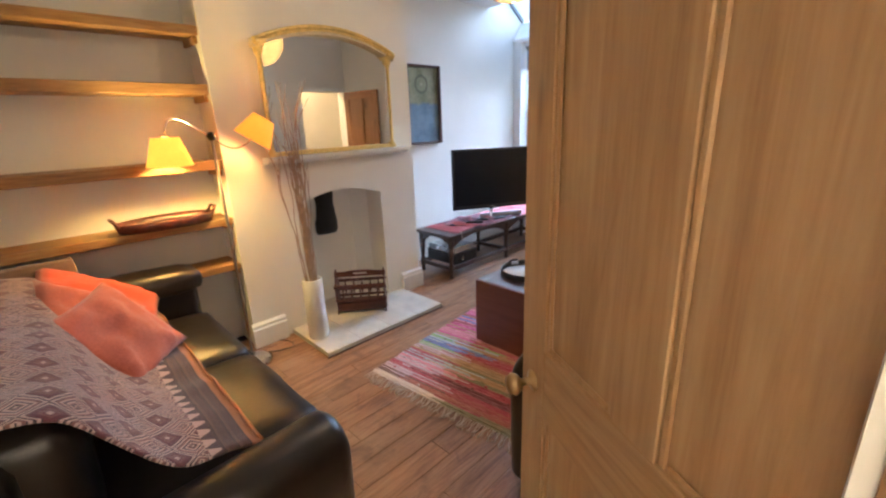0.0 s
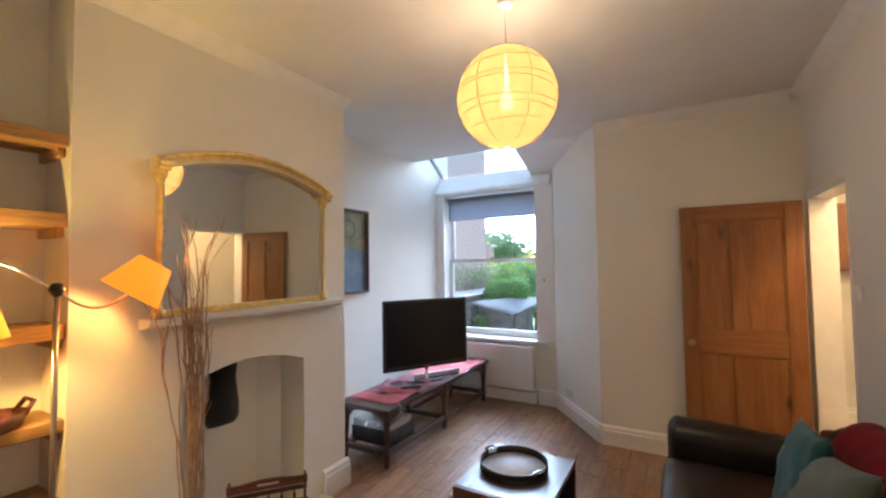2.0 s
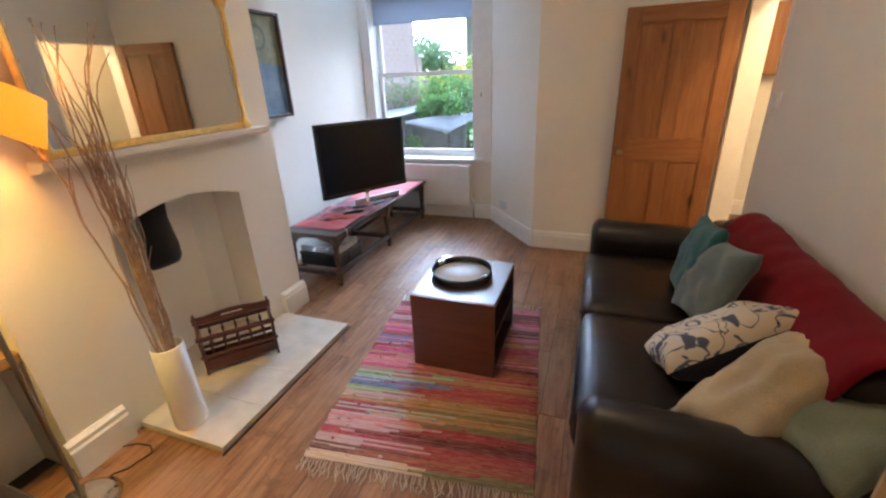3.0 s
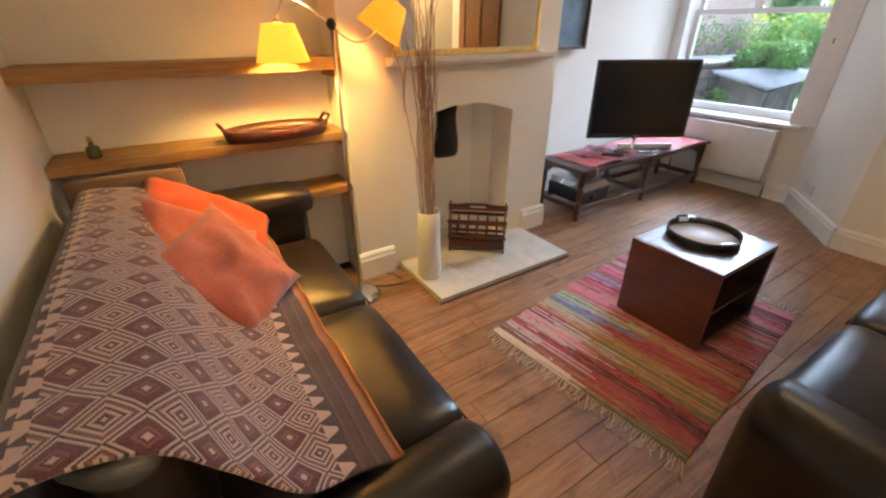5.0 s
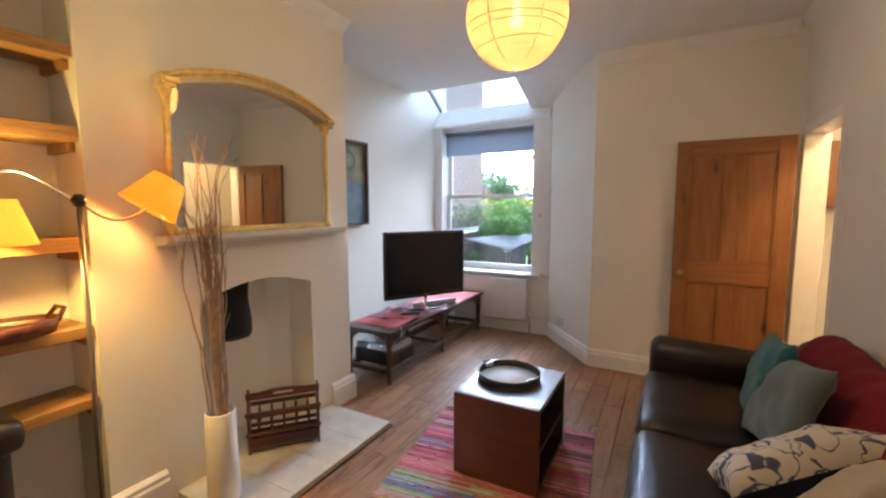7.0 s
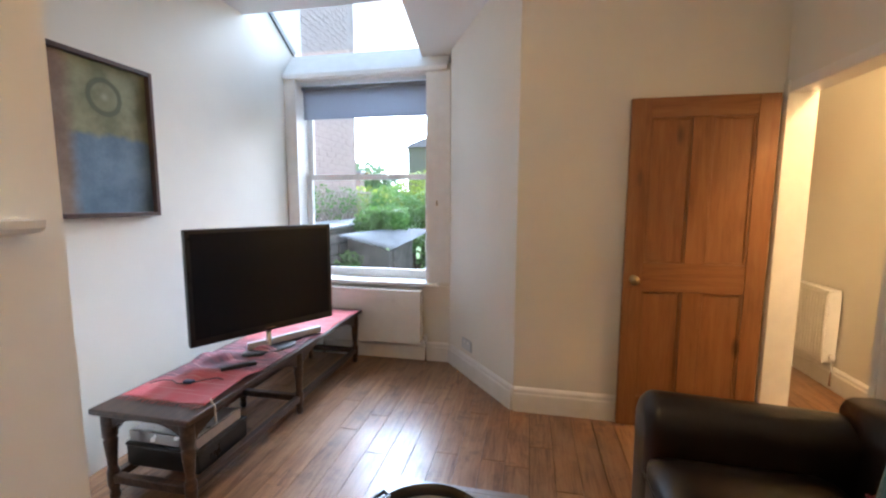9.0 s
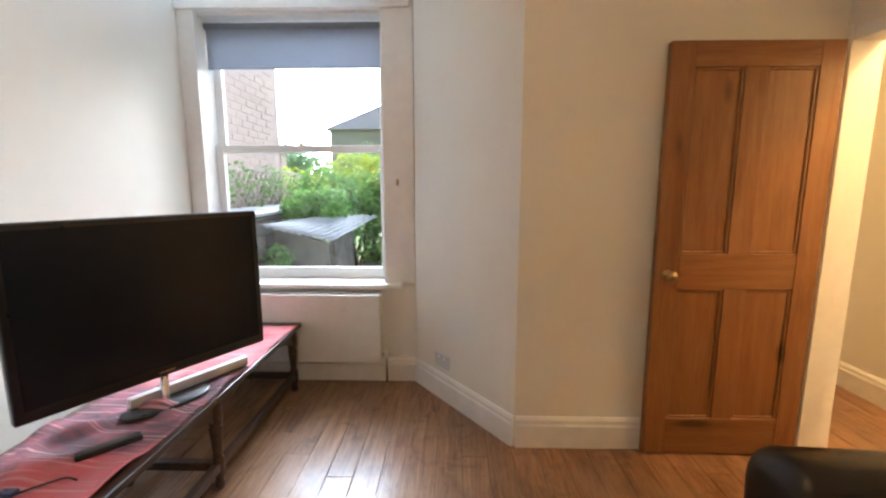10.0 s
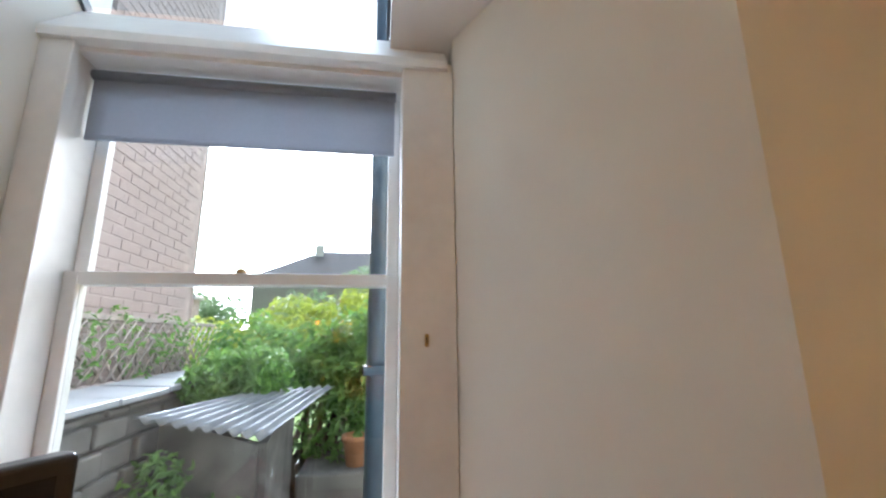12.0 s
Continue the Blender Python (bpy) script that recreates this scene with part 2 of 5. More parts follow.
M_LANTERN = glow_shade("paper_lantern", (0.27, 0.17, 0.05), 0.16, 0.004, 0.16)
M_SHADE = glow_shade("linen_shade", (0.92, 0.42, 0.022), 0.60, 0.006)
M_SHADE_B = glow_shade("orange_shade", (0.90, 0.29, 0.008), 0.50, 0.012)

# ---- building helpers ----


def bm_box(lo, hi, bevel=0.0, seg=2, bm=None):
    out = bm or bmesh.new()
    tmp = bmesh.new()
    bmesh.ops.create_cube(tmp, size=1.0)
    c = [(a + z) / 2 for a, z in zip(lo, hi)]
    s = [abs(z - a) for a, z in zip(lo, hi)]
    for v in tmp.verts:
        v.co = Vector((c[0] + v.co.x * s[0], c[1] + v.co.y * s[1], c[2] + v.co.z * s[2]))
    if bevel:
        bmesh.ops.bevel(tmp, geom=tmp.edges[:], offset=min(bevel, min(s) * 0.49), segments=seg, profile=0.5, affect="EDGES")
    join(out, tmp)
    return out


def join(bm, other, m=None):
    """Adds other's geometry to bm."""
    verts = [bm.verts.new(m @ v.co if m is not None else v.co) for v in other.verts]
    other.verts.index_update()
    for f in other.faces:
        try:
            g = bm.faces.new([verts[v.index] for v in f.verts])
            g.smooth = f.smooth
        except ValueError:
            pass
    other.free()


def prism(points, axis, lo, hi, bm=None):
    """A closed outline drawn in the two other axes, pulled from lo to hi along axis (0, 1 or 2)."""
    bm = bm or bmesh.new()
    rest = [i for i in range(3) if i != axis]

    def at(p, d):
        co = [0, 0, 0]
        co[axis], co[rest[0]], co[rest[1]] = d, p[0], p[1]
        return bm.verts.new(co)
    a, z = [at(p, lo) for p in points], [at(p, hi) for p in points]
    bm.faces.new(a), bm.faces.new(z[::-1])
    for i in range(len(points)):
        j = (i + 1) % len(points)
        bm.faces.new((a[j], a[i], z[i], z[j]))
    bmesh.ops.recalc_face_normals(bm, faces=bm.faces[:])
    return bm


def lathe(profile, seg=24, bm=None, centre=(0, 0, 0), squash=(1, 1)):
    """profile: (radius, z) from bottom to top; closed where the radius is 0."""
    bm = bm or bmesh.new()
    rings = []
    for r, z in profile:
        if r < 1e-5:
            rings.append([bm.verts.new((centre[0], centre[1], centre[2] + z))])
        else:
            rings.append([bm.verts.new((centre[0] + r * squash[0] * math.cos(2 * math.pi * i / seg), centre[1] + r * squash[1] * math.sin(2 * math.pi * i / seg), centre[2] + z)) for i in range(seg)])
    for a, z in zip(rings, rings[1:]):
        for i in range(seg):
            j = (i + 1) % seg
            if len(a) == 1 and len(z) == 1:
                continue
            if len(a) == 1:
                f = bm.faces.new((a[0], z[j], z[i]))
            elif len(z) == 1:
                f = bm.faces.new((a[i], a[j], z[0]))
            else:
                f = bm.faces.new((a[i], a[j], z[j], z[i]))
            f.smooth = True
    return bm


def tube(points, radius, seg=8, bm=None, taper=1.0):
    """A round bar through the points, capped."""
    bm = bm or bmesh.new()
    pts = [Vector(p) for p in points]
    rings, n = [], len(pts)
    side = None
    for i, p in enumerate(pts):
        d = (pts[min(i + 1, n - 1)] - pts[max(i - 1, 0)]).normalized()
        if side is None:
            side = d.orthogonal().normalized()
        side = (side - d * side.dot(d)).normalized()
        up = d.cross(side)
        r = radius * (1 + (taper - 1) * i / (n - 1))
        rings.append([bm.verts.new(p + r * (math.cos(2 * math.pi * k / seg) * side + math.sin(2 * math.pi * k / seg) * up)) for k in range(seg)])
    for a, z in zip(rings, rings[1:]):
        for k in range(seg):
            j = (k + 1) % seg
            bm.faces.new((a[k], a[j], z[j], z[k])).smooth = True
    bm.faces.new(rings[0][::-1]), bm.faces.new(rings[-1])
    return bm


def arc(p0, p1, rise, n=14):
    """Points from p0 to p1 over a bow that rises in z."""
    p0, p1 = Vector(p0), Vector(p1)
    return [p0.lerp(p1, i / n) + Vector((0, 0, rise * math.sin(math.pi * i / n))) for i in range(n + 1)]


def part(name, bm, mat, parent=None, label="", smooth=False, m=None):
    me = bpy.data.meshes.new(name)
    bmesh.ops.recalc_face_normals(bm, faces=bm.faces[:])
    if smooth:
        for f in bm.faces:
            f.smooth = True
    bm.to_mesh(me)
    bm.free()
    me.materials.append(mat)
    ob = new(name, me)
    if parent is not None:
        ob.parent = parent
    if m is not None:
        ob.matrix_basis = m
    if label:
        ob["label"] = label
    return ob


def thing(name, label, category, m=None, group="", kind=""):
    ob = new(name)
    ob.empty_display_size = 0.1
    if m is not None:
        ob.matrix_basis = m
    return tagged(ob, label, category, group, kind)


def structure(name, bm, mat, label, category, smooth=False):
    return tagged(part(name, bm, mat, smooth=smooth), label, category, kind="structure")


# ---- the room's shell ----
CEIL = 2.77
FACE = -2.44      # front of the chimney breast
XR = 0.50         # right wall
YS = 1.13         # wall behind the first sofa
YN = 5.57         # wall with the pine door
YW = 6.31         # window wall
XL = -3.00        # wall with the picture
XA = -2.70        # back of the shelf alcove
HX, HY = 0.615, 1.92   # hinge of the entry door

structure("wall_south", bm_box((-3.3, YS - 0.2, 0), (2.4, YS, CEIL)), M_WALL, "cream painted plaster wall behind the brown leather sofa", "wall")
structure("wall_alcove", bm_box((-3.3, YS, 0), (XA, 2.44, CEIL)), M_WALL, "cream painted back wall of the shelved alcove", "wall")
structure("wall_recess", bm_box((-3.3, 4.02, 0), (XL, 6.62, 3.35)), M_WALL, "pale painted wall behind the television bench", "wall")
arch = [(2.885 + 0.76 * i / 12, 0.965 + 0.075 * math.sin(math.pi * i / 12)) for i in range(13)]
outline = [(2.44, 0), (2.885, 0)] + arch + [(3.645, 0), (4.02, 0), (4.02, CEIL), (2.44, CEIL)]
structure("chimney_breast", prism(outline, 0, -3.3, FACE), M_WALL, "cream painted chimney breast with an arched fireplace opening", "wall")
bm = bm_box((-2.80, 2.885, 0.03), (-2.745, 3.645, 1.06))
prism([(-2.745, 3.645), (-2.745, 3.52), (-2.66, 3.645)], 2, 0.031, 1.059, bm)
prism([(-2.745, 2.885), (-2.745, 2.98), (-2.66, 2.885)], 2, 0.031, 1.059, bm)
structure("firebox", bm, M_WALL, "cream painted back of the disused fireplace", "fireplace")

# right wall: thick part with the doorway, thinner part with the entry
bm = bmesh.new()
bm_box((XR, 1.96, 0), (0.74, 4.79, CEIL), bm=bm)
bm_box((XR, 4.79, 1.99), (0.62, 5.53, CEIL), bm=bm)
bm_box((XR, YN, 0), (0.62, 5.80, CEIL), bm=bm)
bm_box((XR, 5.53, 2.046), (0.62, YN, CEIL), bm=bm)
bm_box((0.64, YS, 2.0), (0.74, 1.96, CEIL), bm=bm)
structure("wall_east", bm, M_WALL, "cream painted wall with two open doorways", "wall")
structure("wall_north", bm_box((-0.935, YN, 0), (XR, 5.80, CEIL)), M_WALL, "cream painted wall behind the open pine door", "wall")
structure("wall_splay", prism([(-0.935, YN), (-1.5085, 6.31), (-1.5085, 6.62), (-0.935, 6.62)], 2, 0, 3.0), M_WALL, "pale painted angled wall beside the window", "wall")
bm = bmesh.new()
bm_box((XL, YW, 0), (-1.5085, 6.62, 0.665), bm=bm)
bm_box((XL, 6.34, 0.665), (-2.91, 6.62, 2.43), bm=bm)
bm_box((-1.70, 6.34, 0.665), (-1.5085, 6.62, 2.43), bm=bm)
bm_box((XL, 6.34, 2.45), (-1.5085, 6.62, 2.50), bm=bm)
structure("wall_window", bm, M_WALL, "pale painted wall under and round the sash window", "wall")

# ceiling with the skylight's well
bm = bmesh.new()
bm_box((-3.3, YS - 0.2, CEIL), (2.4, 5.80, CEIL + 0.12), bm=bm)
bm_box((-1.765, 5.80, CEIL), (0.6, 6.62, CEIL + 0.5), bm=bm)
prism([(5.80, CEIL), (6.62, 2.49), (6.62, CEIL)], 0, -1.765, -0.7, bm)
bm_box((-3.0, 5.72, CEIL + 0.12), (-1.765, 5.80, 3.30), bm=bm)
structure("ceiling", bm, M_CEIL, "white painted ceiling with a skylight well by the window", "ceiling")
structure("window_ledge", prism([(6.285, 2.44), (6.285, 2.475), (6.46, 2.68), (6.62, 2.68), (6.62, 2.505), (6.355, 2.44)], 0, XL, -1.535), M_WHITE, "white painted sloping ledge above the sash window", "ledge")

# coving along the main walls
bm = bmesh.new()
prism([(FACE, CEIL), (FACE + 0.08, CEIL), (FACE + 0.055, CEIL - 0.025), (FACE + 0.02, CEIL - 0.06), (FACE, CEIL - 0.08)], 1, 2.44, 4.02, bm)
structure("coving_chimney", bm, M_WHITE, "white plaster coving above the chimney breast", "coving")
structure("coving_north", prism([(YN, CEIL), (YN - 0.08, CEIL), (YN - 0.055, CEIL - 0.025), (YN - 0.02, CEIL - 0.06), (YN, CEIL - 0.08)], 0, -0.935, XR - 0.08), M_WHITE, "white plaster coving above the pine door", "coving")
structure("coving_east", prism([(XR, CEIL), (XR - 0.08, CEIL), (XR - 0.055, CEIL - 0.025), (XR - 0.02, CEIL - 0.06), (XR, CEIL - 0.08)], 1, 1.96, YN), M_WHITE, "white plaster coving along the doorway wall", "coving")


def skirting(name, a, z, h=0.165, t=0.022):
    """A moulded board along the floor from a to z; the room is on its left."""
    a, z = Vector(a), Vector(z)
    L = (z - a).length
    bm = prism([(0, 0), (-t, 0), (-t, h - 0.045), (-t * 0.75, h - 0.035), (-t * 0.75, h - 0.015), (-t * 0.3, h), (0, h)], 0, 0, L)
    ob = structure(name, bm, M_WHITE, "white painted moulded skirting board along the wall", "skirting board")
    w = (z - a).normalized()
    ob.matrix_basis = Matrix.Translation((a.x, a.y, 0)) @ Matrix.Rotation(math.atan2(w.y, w.x), 4, "Z")
    return ob


skirting("baseboard_north", (-0.93, YN), (XR, YN))
skirting("baseboard_splay", (-1.5, 6.30), (-0.935, YN))
skirting("baseboard_window", (XL, YW), (-1.52, YW))

def short_skirting(name, a, z, h=0.18, t=0.035):
    return skirting(name, a, z, h, t)


short_skirting("baseboard_chimney", (FACE, 2.42), (FACE, 2.67))
short_skirting("baseboard_chimney", (FACE, 3.80), (FACE, 4.04))

# ---- floor ----
bm = bm_box((-3.3, YS - 0.2, -0.06), (2.4, 5.80, -0.009))
bm_box((-3.3, 5.80, -0.06), (-0.94, 6.60, -0.009), bm=bm)
bm_box((0.63, 5.80, -0.06), (2.4, 7.3, -0.009), bm=bm)
structure("floor", bm, M_SUB, "dark underside beneath the laminate planks", "floor")
FLOOR = bpy.data.objects["floor"]


def plank_mesh(L, w):
    bm = bm_box((-w / 2, -L / 2, -0.009), (w / 2, L / 2, 0.0), 0.0015, 1)
    me = bpy.data.meshes.new("plank")
    bm.to_mesh(me)
    bm.free()
    me.materials.append(M_PLANK)
    return me

# ---- doors ----


def door_leaf(name, m, w, h, knob_side, label, M_PINE=M_PINE, M_PINE_X=M_PINE_X):
    """Four-panel pine door. x runs from the hinge, the knobs stand out on both faces."""
    t = 0.038
    d = tagged(new(name), label, "door", kind="structure")
    d.matrix_basis = m
    st, mun = 0.105, 0.10
    rails = [(0.01, 0.20), (0.86, 1.03), (h - 0.11, h)]
    part("stile", bm_box((0, -t / 2, 0.01), (st, t / 2, h), 0.002, 1), M_PINE, d)
    part("stile", bm_box((w - st, -t / 2, 0.01), (w, t / 2, h), 0.002, 1), M_PINE, d)
    for a, z in rails:
        part("rail", bm_box((st, -t / 2, a), (w - st, t / 2, z), 0.002, 1), M_PINE_X, d)
    cx = w / 2
    for (a, z) in ((rails[0][1], rails[1][0]), (rails[1][1], rails[2][0])):
        part("muntin", bm_box((cx - mun / 2, -t / 2, a), (cx + mun / 2, t / 2, z), 0.002, 1), M_PINE, d)
        for lo, hi in ((st, cx - mun / 2), (cx + mun / 2, w - st)):
            part("panel", bm_box((lo, -0.007, a), (hi, 0.007, z)), M_PINE, d)
            bm = bmesh.new()
            for s in (-1, 1):
                for (x0, x1, z0, z1) in ((lo, lo + 0.014, a, z), (hi - 0.014, hi, a, z), (lo + 0.014, hi - 0.014, a, a + 0.014), (lo + 0.014, hi - 0.014, z - 0.014, z)):
                    bm_box((x0, min(s * 0.007, s * 0.014), z0), (x1, max(s * 0.007, s * 0.014), z1), 0.003, 1, bm)
            part("panel_moulding", bm, M_PINE, d)
    kx = w - 0.055
    for s in (-1, 1):
        prof = [(0.0, 0.0), (0.024, 0.0), (0.024, 0.004), (0.009, 0.008), (0.009, 0.03), (0.020, 0.036), (0.026, 0.048), (0.020, 0.060), (0.0, 0.064)]
        part("door_handle", lathe(prof, 20), M_BRASS, d, "round worn brass knob", m=Matrix.Translation((kx, s * t / 2, 0.93)) @ Matrix.Rotation(radians(-90 * s), 4, "X"))
    for z in (0.25, h - 0.25):
        part("hinge", tube([(0.0, -t / 2 - 0.002, z - 0.045), (0.0, -t / 2 - 0.002, z + 0.045)], 0.007), M_BRASS, d)
    return d


ex, ey = -0.03 - HX, 2.295 - HY
door_leaf("door_1", Matrix.Translation((HX, HY, 0)) @ Matrix.Rotation(math.atan2(ey, ex), 4, "Z"), math.hypot(ex, ey), 2.0, 1, "stripped pine four-panel door standing half open with a brass knob", M_PINE_LIT, M_PINE_LIT_X)
door_leaf("door_2", Matrix.Translation((0.455, 5.525, 0)) @ Matrix.Rotation(radians(180), 4, "Z"), 0.752, 1.975, 1, "stripped pine four-panel door folded back against the cream wall")

structure("door_frame", bm_box((0.49, 5.53, 0), (0.64, YN - 0.002, 2.045), 0.003, 1), M_WHITE, "white painted door frame of the hall doorway", "door frame")
structure("door_frame", bm_box((0.495, 4.797, 1.975), (0.63, 5.528, 2.03), 0.003, 1), M_WHITE, "white painted door frame of the hall doorway", "door frame")
structure("door_frame", bm_box((0.497, 4.755, 0), (0.745, 4.795, 1.975), 0.003, 1), M_WALL, "cream painted edge of the hall doorway", "door frame")
structure("door_frame", bm_box((0.625, 1.925, 0), (0.76, 1.957, 2.05), 0.003, 1), M_WHITE, "white painted frame of the entry doorway", "door frame")

# ---- hall beyond the doorway ----
structure("wall_hall", bm_box((1.40, YS, 0), (1.6, 7.4, CEIL)), M_WALL, "warmly lit cream wall of the hall", "wall")
structure("wall_hall_end", bm_box((0.5, 7.05, 0), (1.40, 7.25, CEIL)), M_WALL, "warmly lit cream end wall of the hall", "wall")
structure("wall_hall_side", bm_box((0.5, 5.80, 0), (0.62, 7.05, CEIL)), M_WALL, "cream wall of the hall beyond the doorway", "wall")
structure("ceiling_hall", bm_box((0.5, 5.80, CEIL), (1.6, 7.3, CEIL + 0.12)), M_CEIL, "white painted ceiling of the hall", "ceiling")
skirting("baseboard_hall", (1.40, 7.05), (1.40, 3.2))
skirting("baseboard_hall_end", (0.62, 7.05), (1.40, 7.05))


def radiator(name, m, w, h, label, ribs):
    r = thing(name, label, "radiator", m)
    part("panel", bm_box((0, 0, 0), (w, 0.012, h), 0.004, 2), M_RAD, r)
    bm = bmesh.new()
    n = int(w / (0.034 if ribs else 0.034))
    for i in range(n):
        x = (i + 0.5) * w / n
        bm_box((x - 0.011, -0.006 if ribs else -0.001, 0.03), (x + 0.011, 0.0, h - 0.03), 0.004 if ribs else 0, 1, bm)
    part("ribs", bm, M_RAD, r)
    part("top_grille", bm_box((0, 0.012, h - 0.012), (w, 0.085, h), 0.003, 1), M_RAD, r)
    part("side_panel", bm_box((0, 0.012, 0.01), (0.006, 0.085, h - 0.014)), M_RAD, r)
    part("side_panel", bm_box((w - 0.006, 0.012, 0.01), (w, 0.085, h - 0.014)), M_RAD, r)
    for x in (-0.035, w + 0.035):
        v = part("valve", lathe([(0, 0), (0.016, 0), (0.018, 0.05), (0.012, 0.06), (0, 0.062)], 14, centre=(x, 0.045, 0.02)), M_WHITE, r)
        part("pipe", tube([(x, 0.045, -0.16), (x, 0.045, 0.03)], 0.0075), M_CHROME, r)
        part("union", tube([(x, 0.045, 0.045), (x * 0.2 + (w if x > 0 else 0) * 0.8, 0.045, 0.045)], 0.010), M_CHROME, r)
    return r


radiator("radiator", pose(-2.62, 6.20, 0.17), 0.88, 0.465, "white enamelled panel radiator under the sash window", False)
radiator("radiator", pose(1.30, 7.02, 0.20, 0, 0, -90), 0.65, 0.55, "white ribbed radiator on the hall wall", True)

# ---- sash window ----
win = tagged(new("window_1"), "white painted wooden sash window overlooking the yard", "window", kind="structure")
X0, X1 = -2.91, -1.70
part("casing", bm_box((XL, 6.305, 0.697), (X0 + 0.02, 6.339, 2.44), 0.003, 1), M_WHITE, win)
part("casing", bm_box((X1 - 0.015, 6.305, 0.697), (-1.511, 6.339, 2.44), 0.003, 1), M_WHITE, win)
part("reveal", bm_box((X0 + 0.001, 6.34, 0.697), (X0 + 0.012, 6.60, 2.45)), M_WHITE, win)
part("reveal", bm_box((X1 - 0.012, 6.34, 0.697), (X1 - 0.001, 6.60, 2.45)), M_WHITE, win)
part("reveal", bm_box((X0 + 0.012, 6.34, 2.42), (X1 - 0.012, 6.60, 2.449)), M_WHITE, win)
part("window_sill", bm_box((XL + 0.002, 6.255, 0.665), (-1.60, 6.62, 0.695), 0.006, 2), M_WHITE, win)


def sash(y, z0, z1, bottom, top):
    x0, x1, w = X0 + 0.013, X1 - 0.013, 0.048
    part("sash_stile", bm_box((x0, y, z0), (x0 + w, y + 0.04, z1), 0.003, 1), M_WHITE, win)
    part("sash_stile", bm_box((x1 - w, y, z0), (x1, y + 0.04, z1), 0.003, 1), M_WHITE, win)
    part("sash_rail", bm_box((x0 + w, y, z0), (x1 - w, y + 0.04, z0 + bottom), 0.003, 1), M_WHITE, win)
    part("sash_rail", bm_box((x0 + w, y, z1 - top), (x1 - w, y + 0.04, z1), 0.003, 1), M_WHITE, win)
    g = part("pane", bm_box((x0 + w, y + 0.018, z0 + bottom), (x1 - w, y + 0.022, z1 - top)), M_GLASS, win)
    g.visible_shadow = False


sash(6.465, 0.697, 1.625, 0.075, 0.045)
sash(6.51, 1.58, 2.42, 0.045, 0.05)
part("sash_catch", lathe([(0, 0), (0.022, 0), (0.022, 0.01), (0.01, 0.02), (0, 0.022)], 12, centre=(-2.31, 6.485, 1.626)), M_BRASS, win)

blind = thing("roller_blind", "grey fabric roller blind drawn a little way down the sash window", "blind", pose(-2.315, 6.435, 2.115))
part("fabric", bm_box((-0.575, -0.001, 0.015), (0.575, 0.001, 0.28)), M_BLIND, blind)
part("bottom_bar", bm_box((-0.575, -0.005, 0), (0.575, 0.005, 0.018), 0.002, 1), M_BLIND, blind)
part("roller", tube([(-0.58, 0.0, 0.27), (0.58, 0.0, 0.27)], 0.02, 14), M_BLIND, blind)

# skylight
skyl = tagged(new("window_2"), "sloping glazed rooflight in a dark metal frame", "skylight", kind="structure")
skyl.matrix_basis = pose(-2.385, 6.46, 2.69, -33, 0, 0)
M_FRAME = plain("dark_frame", (0.05, 0.06, 0.07), 0.45)
m, nt, b = material("rooflight_glass")
b.inputs["Base Color"].default_value, b.inputs["Roughness"].default_value = (0.6, 0.7, 0.75, 1), 0.05
tp = nt.nodes.new("ShaderNodeBsdfTransparent")
tp.inputs[0].default_value = (0.90, 0.95, 0.98, 1)
mx = nt.nodes.new("ShaderNodeMixShader")
mx.inputs[0].default_value = 0.06
link(nt, tp.outputs[0], mx.inputs[1])
link(nt, b.outputs[0], mx.inputs[2])
link(nt, mx.outputs[0], nt.nodes["Material Output"].inputs[0])
part("pane", bm_box((-0.60, -1.0, 0.03), (0.605, 0.0, 0.036)), m, skyl)
part("side_bar", bm_box((0.605, -1.0, 0.0), (0.66, 0.02, 0.05), 0.004, 1), M_FRAME, skyl)
part("side_bar", bm_box((-0.66, -1.0, 0.0), (-0.60, 0.02, 0.05), 0.004, 1), M_FRAME, skyl)

latch = tagged(part("window_latch", bm_box((-0.007, -0.006, -0.022), (0.007, 0, 0.022), 0.002, 1), M_BRASS), "small worn brass shutter latch on the white window casing", "latch")
latch.matrix_basis = pose(-1.62, 6.300, 1.37)
part("slot", bm_box((-0.002, -0.0075, -0.012), (0.002, -0.0055, 0.012)), M_BLACKP, latch)

# ---- mantel, hearth, mirror ----
structure("mantel_shelf", prism([(FACE, 1.275), (-2.37, 1.285), (-2.345, 1.30), (-2.34, 1.325), (FACE, 1.325)], 1, 2.69, 3.90), M_WHITE, "narrow white painted mantel shelf", "mantel shelf")
hearth = tagged(new("hearth"), "pale marble hearth slab edged with dark beading", "hearth", kind="structure")
hearth.matrix_basis = pose(0, 0, 0)
part("slab", bm_box((-2.745, 2.89, 0), (FACE, 3.64, 0.035)), M_TILE, hearth)
for i in range(4):
    y0 = 2.715 + i * 0.27
    part("tile", bm_box((FACE + 0.002, y0, 0), (-1.905, y0 + 0.2688, 0.035), 0.0012, 1), M_TILE, hearth)
part("beading", bm_box((-1.903, 2.70, 0), (-1.893, 3.81, 0.010), 0.003, 1), M_OAK, hearth)
part("beading", bm_box((FACE + 0.04, 3.797, 0), (-1.904, 3.806, 0.010), 0.003, 1), M_OAK, hearth)

mir = thing("mirror", "gilt-framed overmantel mirror with an arched top", "mirror", pose(FACE + 0.018, 3.265, 1.328, 0, 0.4, 2.3))
W, H0, H1 = 0.545, 0.72, 0.845


def mirror_top(y, grow=0.0):
    u = abs(y) / W
    return H0 + (H1 - H0) * max(0.0, math.cos(u * math.pi * 0.5)) ** 0.8 + grow


